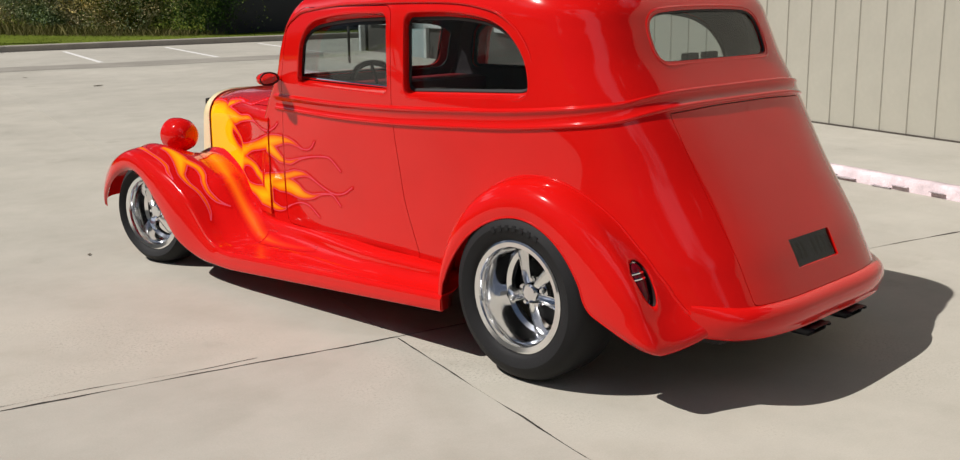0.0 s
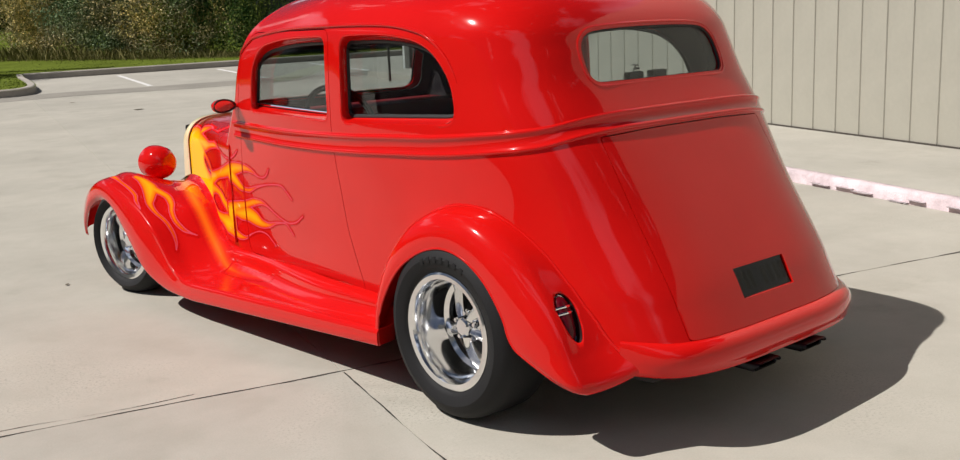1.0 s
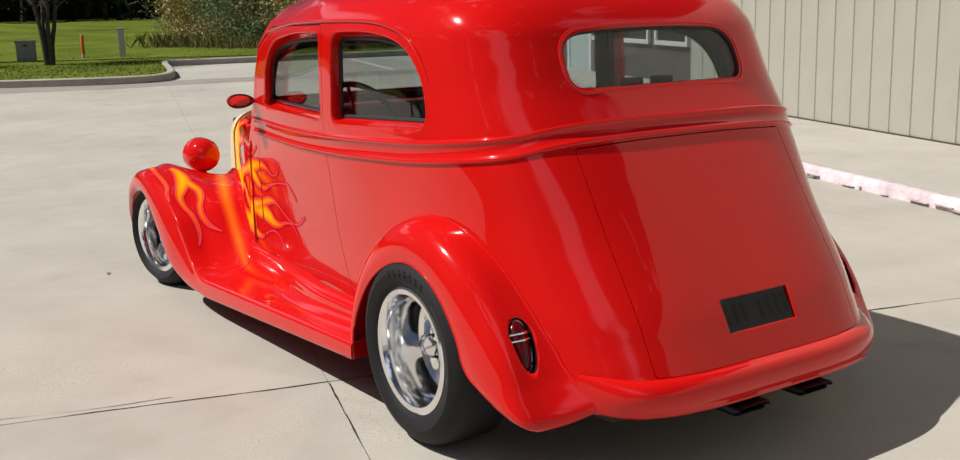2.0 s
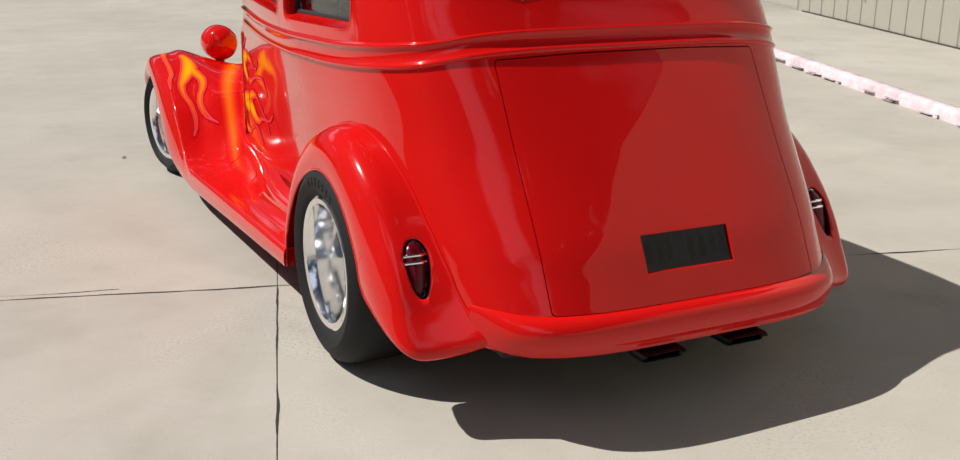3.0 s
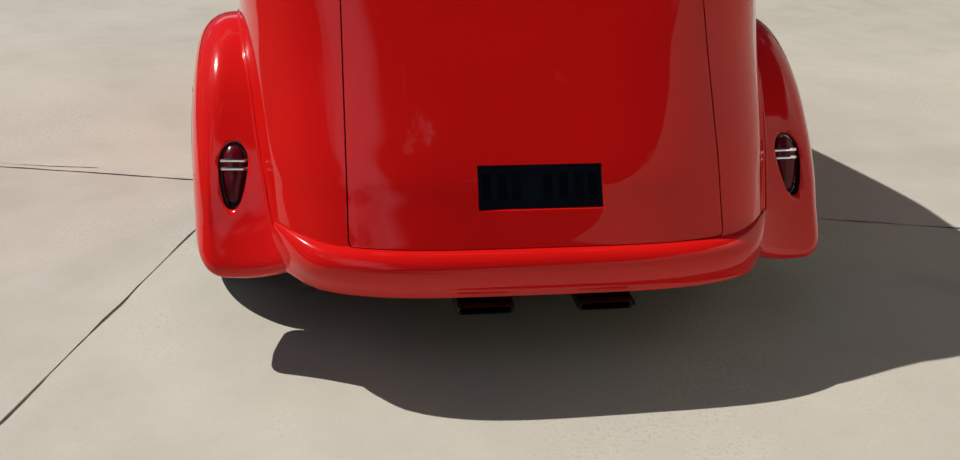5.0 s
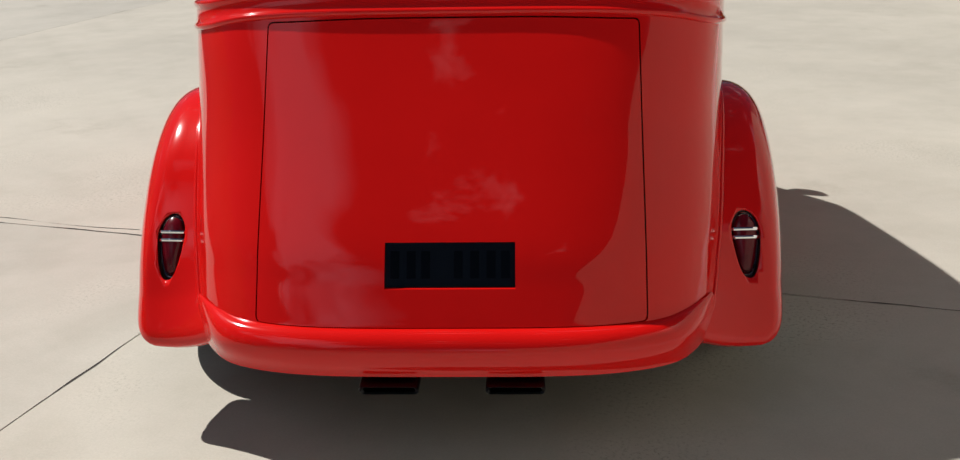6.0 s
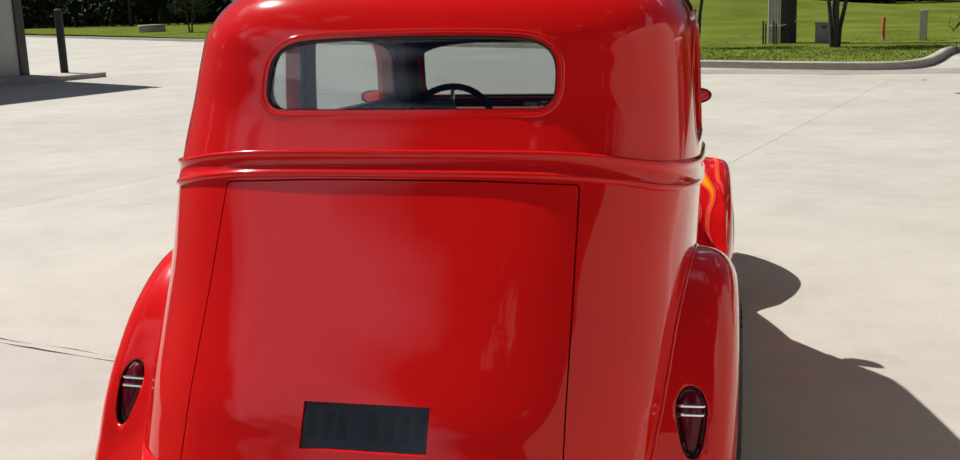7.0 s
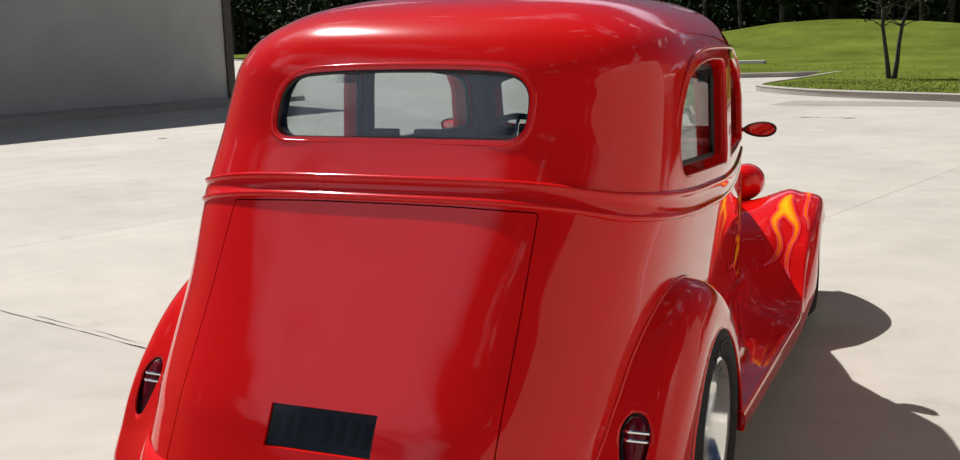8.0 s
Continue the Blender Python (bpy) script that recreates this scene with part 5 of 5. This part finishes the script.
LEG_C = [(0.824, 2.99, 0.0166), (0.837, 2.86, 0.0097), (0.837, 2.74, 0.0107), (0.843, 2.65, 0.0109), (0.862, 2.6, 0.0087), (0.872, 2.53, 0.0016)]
fender_trees, board_trees = skin_trees(("front_fender",)), skin_trees(("running_board",))
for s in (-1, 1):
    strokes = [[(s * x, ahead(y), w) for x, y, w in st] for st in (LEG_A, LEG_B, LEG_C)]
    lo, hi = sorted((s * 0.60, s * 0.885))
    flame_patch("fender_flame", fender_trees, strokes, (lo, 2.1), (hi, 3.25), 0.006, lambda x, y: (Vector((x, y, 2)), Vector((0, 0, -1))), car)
# the hood flames' reflection in the hollow beside the hood, painted on as soft orange
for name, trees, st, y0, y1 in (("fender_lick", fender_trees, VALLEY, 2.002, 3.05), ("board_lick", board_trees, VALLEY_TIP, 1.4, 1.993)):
    flame_patch(name, trees, [[(-x, y, w) for x, y, w in st]], (-0.80, y0), (-0.36, y1), 0.006, lambda x, y: (Vector((x, y, 2)), Vector((0, 0, -1))), car, paint=REFLECTED_FLAME)


# ---- planting and street furniture ----
def leaf_material(name, dark, light, rough=0.6, patches=0.0):
    m, t, p, links = material(name)
    g = t.nodes.new("ShaderNodeNewGeometry")
    col = ramp(t, g.outputs["Random Per Island"], ((0, dark), (0.75, tuple(0.7 * a + 0.3 * b for a, b in zip(dark, light))), (1, light))).outputs[0]
    if patches:
        col = mix(t, "MULTIPLY", 1.0, col, ramp(t, noise_tex(t, patches, 3).outputs[0], ((0.30, (0.30, 0.45, 0.36)), (0.44, (0.62, 0.80, 0.70)), (0.52, (1.15, 0.95, 0.95)), (0.64, (1.7, 1.3, 0.85)))).outputs[0])
    links.new(col, p.inputs["Base Color"])
    p.inputs["Roughness"].default_value = rough
    p.inputs["Specular IOR Level"].default_value = 0.1
    return m


LEAF = leaf_material("leaf_green", (0.020, 0.035, 0.010), (0.075, 0.11, 0.025))
SHRUB = leaf_material("shrub_leaf", (0.11, 0.145, 0.06), (0.80, 0.80, 0.50), patches=0.5)
THICKET = leaf_material("thicket_leaf", (0.035, 0.07, 0.02), (0.24, 0.36, 0.09), patches=0.8)
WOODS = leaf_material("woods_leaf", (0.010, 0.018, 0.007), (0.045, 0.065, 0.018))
STRAW = leaf_material("dry_stalk", (0.10, 0.10, 0.03), (0.42, 0.36, 0.16))
BLADE = leaf_material("grass_blade", (0.10, 0.135, 0.02), (0.18, 0.22, 0.04))
BARK = simple("bark", (0.06, 0.05, 0.042), 0.9, vary=0.3, scale=12, bumpy=0.6, bump_scale=30)
rng = np.random.default_rng(7)


def leaves(centres, sizes):
    """Many small folded leaves as one mesh."""
    verts, faces = [], []
    for c, s in zip(centres, sizes):
        d = Vector(rng.normal(size=3)).normalized()
        e = d.cross(Vector(rng.normal(size=3))).normalized()
        n = d.cross(e) * 0.25
        c = Vector(c)
        k = len(verts)
        verts += [c - d * s, c + e * s * 0.45 + n * s, c + d * s, c - e * s * 0.45 + n * s]
        faces += [(k, k + 1, k + 2), (k, k + 2, k + 3)]
    me = bpy.data.meshes.new("leaves")
    me.from_pydata([tuple(v) for v in verts], [], faces)
    return me


def blades(places, heights, lean=0.25, width=0.012):
    verts, faces = [], []
    for (x, y, z), h in zip(places, heights):
        a = rng.uniform(0, 2 * math.pi)
        dx, dy = math.cos(a) * width, math.sin(a) * width
        lx, ly = rng.normal(size=2) * lean * h
        k = len(verts)
        verts += [(x - dx, y - dy, z), (x + dx, y + dy, z), (x + lx * 0.4 + dx * 0.6, y + ly * 0.4 + dy * 0.6, z + h * 0.6), (x + lx, y + ly, z + h)]
        faces += [(k, k + 1, k + 2), (k, k + 2, k + 3)]
    me = bpy.data.meshes.new("blades")
    me.from_pydata(verts, [], faces)
    return me


def clumped(count, spread, clumps):
    """Points gathered in clumps inside a lumpy ball of the given half-sizes."""
    cs = rng.normal(size=(clumps, 3)) * 0.42
    pts = cs[rng.integers(0, clumps, count)] + rng.normal(size=(count, 3)) * 0.16
    return pts * np.array(spread)


def small_tree(u, v, label, trunks, height, crown, count, low=1.7):
    t = in_lot(thing("tree", label, "tree"))
    t.matrix_basis = LOT @ pose(u, v, 0.13)
    ends = []
    bms = []
    for k in range(trunks):
        a = 2 * math.pi * k / trunks + 0.5
        lean = rng.uniform(0.10, 0.20)
        pts = [(0.06 * math.cos(a), 0.06 * math.sin(a), -0.05)]
        for q in np.linspace(0.15, 1, 7):
            pts.append((0.06 * math.cos(a) + lean * height * 0.6 * q * math.cos(a) + rng.normal() * 0.025, 0.06 * math.sin(a) + lean * height * 0.6 * q * math.sin(a) + rng.normal() * 0.025, height * 0.72 * q))
        bms.append(tube(pts, 0.05, 7, radii=[0.075, 0.058, 0.05, 0.045, 0.038, 0.03, 0.022, 0.012]))
        for q in (3, 4, 5, 6, 7):
            for _ in range(3):
                b = rng.uniform(0, 2 * math.pi)
                L = rng.uniform(0.4, 0.9) * crown * 0.6
                p = Vector(pts[q])
                e = p + Vector((math.cos(b) * L, math.sin(b) * L, rng.uniform(0.1, 0.6)))
                bms.append(tube([p, (p + e) / 2 + Vector((0, 0, 0.06)), e], 0.012, 5, radii=[0.018, 0.011, 0.005]))
                ends.append(e)
    part("trunk", joined(bms), BARK, t)
    cs = np.array([ends[i] for i in rng.integers(0, len(ends), count)]) + rng.normal(size=(count, 3)) * 0.20
    cs = cs[cs[:, 2] > low + rng.normal(size=count) * 0.28]
    me = leaves(cs, rng.uniform(0.03, 0.065, len(cs)))
    me.materials.append(LEAF)
    finish(new("crown", me), t, "sparse dark green crown")
    return t


small_tree(-6.24, 25.3, "slender young tree with two dark trunks on the island", 2, 4.2, 1.6, 2600, 1.9)
small_tree(-2.5, 24.7, "young tree with a cluster of dark trunks on the island", 4, 4.4, 1.6, 3000, 1.75)
small_tree(-50.4, 53.9, "small bushy tree with drooping green crown on the lawn", 2, 4.6, 2.2, 3600, 1.1)

# utility pole with conduits
PVC = simple("grey_conduit", (0.55, 0.55, 0.54), 0.5, vary=0.1)
TAR = simple("tarred_pole", (0.035, 0.037, 0.04), 0.8, vary=0.3, scale=8, bumpy=0.4)
pole = in_lot(thing("utility_pole", "dark wooden utility pole with pale conduits up its side", "utility pole"))
pole.matrix_basis = LOT @ pose(-4.2, 27.2, 0.1)
part("pole", tube([(0, 0, -0.1), (0, 0, 4), (0, 0, 9)], 0.2, 20, radii=[0.215, 0.20, 0.17]), TAR, pole)
for k in range(4):
    part("conduit", tube([(-0.25 - 0.085 * k, -0.10 + 0.02 * k, -0.1), (-0.25 - 0.085 * k, -0.10 + 0.02 * k, 5.5)], 0.036, 10), PVC, pole, "pale grey conduit")
part("strap", tube([(-0.58, -0.12, 0.50), (-0.1, -0.24, 0.52), (0.22, -0.08, 0.62)], 0.012, 6), PVC, pole)
for u in (-4.78, -4.5):
    stake = in_lot(tagged(part("ground_stake", joined([tube([(0, 0, -0.05), (0, 0, 0.62)], 0.025, 6), tube([(0.07, 0, -0.05), (0.07, 0, 0.55)], 0.02, 6)]), TAR), "short dark stakes beside the pole", "stake", "stakes"))
    stake.matrix_basis = LOT @ pose(u, 26.8, 0.13)
BOXGREY = simple("grey_cabinet", (0.28, 0.29, 0.28), 0.6, vary=0.1)
cab = in_lot(thing("utility_box", "squat grey utility box on the grass", "utility box"))
cab.matrix_basis = LOT @ pose(-3.2, 27.1, 0.12)
part("box_body", box((-0.24, -0.15, -0.05), (0.24, 0.15, 0.50), 0.02), BOXGREY, cab)
part("box_lid", box((-0.26, -0.17, 0.50), (0.26, 0.17, 0.56), 0.02), BOXGREY, cab)
part("latch", box((-0.05, -0.165, 0.40), (0.05, -0.148, 0.46), 0.005), BRONZE, cab)
marker = in_lot(thing("marker_post", "orange marker post with a pale foot", "marker post"))
marker.matrix_basis = LOT @ pose(-1.81, 27.64, 0.12)
part("post", tube([(0, 0, 0.1), (0, 0, 0.6), (0, 0, 0.64)], 0.045, 12, radii=[0.045, 0.045, 0.02]), simple("orange_plastic", (0.65, 0.14, 0.02), 0.5), marker)
part("foot", tube([(0, 0, -0.1), (0, 0, 0.12)], 0.048, 12), PVC, marker)
white_post = in_lot(thing("vent_post", "pale grey square post with a cap", "post"))
white_post.matrix_basis = LOT @ pose(-0.79, 27.33, 0.12)
part("post", box((-0.085, -0.085, -0.1), (0.085, 0.085, 0.76), 0.012), PVC, white_post)
part("cap", box((-0.10, -0.10, 0.76), (0.10, 0.10, 0.80), 0.01), PVC, white_post)
bollard = in_lot(thing("bollard", "dark steel bollard by the building corner", "bollard"))
bollard.matrix_basis = LOT @ pose(-20.35, 16.75, 0.0)
part("post", lathe([(0.0, 1.75), (0.065, 1.74), (0.095, 1.71), (0.10, 1.66), (0.10, -0.1)], 20, "z"), TAR, bollard)
drum = in_lot(thing("concrete_drum", "low round concrete casing on the lawn", "concrete casing"))
drum.matrix_basis = LOT @ pose(-58.2, 58.2, 0.1)
part("ring", lathe([(0.0, 0.62), (0.9, 0.62), (0.98, 0.58), (0.98, -0.1)], 28, "z"), KERB, drum)
part("lid", lathe([(0.0, 0.72), (1.0, 0.70), (1.05, 0.62), (1.0, 0.6)], 28, "z"), KERB, drum)
in_lot(tagged(part("kerb_stop", box((-20.5, 35.4, 0.1), (-14.35, 35.65, 0.33), 0.02), WHITE_LINE), "white painted concrete edging on the lawn", "edging", kind="structure"))
in_lot(tagged(part("wall_dark", box((6.75, 26.5, 0), (26, 26.8, 4.8)), simple("charcoal_screen", (0.045, 0.047, 0.055), 0.6, vary=0.1, scale=1)), "dark charcoal screen wall behind the shrubs", "wall", kind="structure"))

# shrubs behind the parking bays
def shrub_mass(name, label, mat, count, reach, tall):
    """Bushes in an uneven row along the kerb; reach gives the stretch of the row."""
    pts = []
    for k in range(count):
        f = rng.uniform(*reach)
        u, v = 7.3 - 6.8 * f + rng.normal() * 0.25, 25.8 + 8.0 * max(0, f) ** 1.3 + abs(rng.normal()) * 1.2
        h = rng.uniform(*tall)
        c = clumped(900, (0.8, 0.7, h * 0.8), 18) + np.array([u, v, h * 0.62 + 0.2])
        pts.append(c[(c[:, 2] > 0.15) & (c[:, 0] < 8.2)])
    pts = np.concatenate(pts)
    me = leaves(pts, rng.uniform(0.016, 0.05, len(pts)))
    me.materials.append(mat)
    in_lot(tagged(new(name, me), label, "shrubs", kind="stuff"))


shrub_mass("shrubbery", "dense wild shrubs with grey-green and straw leaves", SHRUB, 95, (0.22, 1.0), (0.5, 3.2))
shrub_mass("thicket", "dark green thicket before the screen wall", THICKET, 45, (0.02, 0.40), (0.8, 3.6))
n = 3200
f = rng.uniform(0.05, 1, n) ** 0.8
pl = np.stack([7.1 - 6.9 * f + rng.normal(size=n) * 0.4, 25.1 + 7.4 * f ** 1.3 + np.abs(rng.normal(size=n)) * 0.5, np.full(n, 0.12)], 1)
me = blades(pl, rng.uniform(0.10, 0.60, n) * (0.3 + 0.7 * f), 0.30, 0.0035)
me.materials.append(STRAW)
in_lot(tagged(new("dry_weeds", me), "tall dry straw-coloured weeds before the shrubs", "weeds", kind="stuff"))
# grass tufts where the lawn comes nearest
n = 7000
u, v = rng.uniform(-8.2, 0.1, n), rng.uniform(18.6, 25.0, n)
keep = [b > interp(a, [(-8.2, 22.4), (-7.4, 21.4), (-6.2, 20.5), (-5, 20.0), (-3.6, 19.45), (-2, 18.95), (-0.8, 18.8), (-0.2, 19.0), (0.1, 19.6)]) for a, b in zip(u, v)]
pl = np.stack([u, v, np.full(n, 0.125)], 1)[keep]
me = blades(pl, rng.uniform(0.012, 0.03, len(pl)), 0.9, 0.016)
me.materials.append(BLADE)
in_lot(tagged(new("island_grass", me), "short green grass blades on the island", "grass", kind="stuff"))
n = 6000
u = rng.uniform(-16, 9, n)
v = np.array([lawn_edge(a) for a in u]) + 0.18 + np.abs(rng.normal(size=n)) * 3.0
me = blades(np.stack([u, v, [lawn_z(a, b) - 0.01 for a, b in zip(u, v)]], 1), rng.uniform(0.012, 0.032, n), 0.9, 0.02)
me.materials.append(BLADE)
in_lot(tagged(new("lawn_grass", me), "short green grass blades along the kerb", "grass", kind="stuff"))

# woods round the field
pts, sz, bms = [], [], []
for k in range(230):
    f = k / 229
    u = -135 + 225 * f + rng.normal() * 1.5
    v = 80 + rng.uniform(0, 14) + (0 if u < 5 else -0.35 * (u - 5)) + 0.10 * max(0, -u - 20)
    h = rng.uniform(8, 15)
    c = clumped(150, (3.2, 3.0, h * 0.55), 10) + np.array([u, v, h * 0.50])
    c = c[c[:, 2] > 0.2]
    pts.append(c)
    sz.append(rng.uniform(0.28, 0.75, len(c)))
    if k % 2 == 0:
        bms.append(tube([(u, v, 0), (u + rng.normal() * 0.3, v, h * 0.4), (u + rng.normal() * 0.5, v, h * 0.8)], 0.2, 6, radii=[0.25, 0.17, 0.06]))
pts, sz = np.concatenate(pts), np.concatenate(sz)
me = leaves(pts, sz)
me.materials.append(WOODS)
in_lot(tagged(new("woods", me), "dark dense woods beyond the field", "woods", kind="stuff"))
in_lot(tagged(part("woods_trunks", joined(bms), BARK), "trunks in the shade of the woods", "trunks", kind="stuff"))
# sheet added behind the trees; the woods' deep shade is put into its near-black colour
in_lot(tagged(part("understory", grid_bm([[(u, 93 + (0 if u < 5 else -0.35 * (u - 5)) + 0.10 * max(0, -u - 20) + 2 * noise.noise((u * 0.1, 0, 0)), z) for u in np.arange(-160, 110, 4)] for z in (0, 5 , 9)]), simple("woods_shade_black", (0.012, 0.016, 0.009), 0.95, vary=0.4)), "near-black sheet standing for the shade deep in the woods", "woods", kind="structure"))

# dead leaves blown onto the concrete
litter = leaf_material("dead_leaf", (0.05, 0.04, 0.025), (0.16, 0.12, 0.07))
for u, v, turn, size in ((1.3, 13.6, 20, 0.17), (-12.45, 7.8, 75, 0.15), (0.55, 16.0, -30, 0.10), (-0.89, 2.32, 60, 0.035)):
    rows = [[(size * a, size * 0.3 * w * b, 0.006 + 0.02 * size * abs(b) + 0.05 * size * a * a) for b in (-1, -0.5, 0, 0.5, 1)] for a, w in ((-0.5, 0.1), (-0.25, 0.8), (0, 1), (0.25, 0.75), (0.5, 0.05))]
    leaf = tagged(part("fallen_leaf", grid_bm(rows, flip=True), litter), "dry brown leaf lying on the concrete", "leaf", "fallen leaves")
    leaf.matrix_basis = LOT @ pose(u, v, 0, 0, 0, turn)
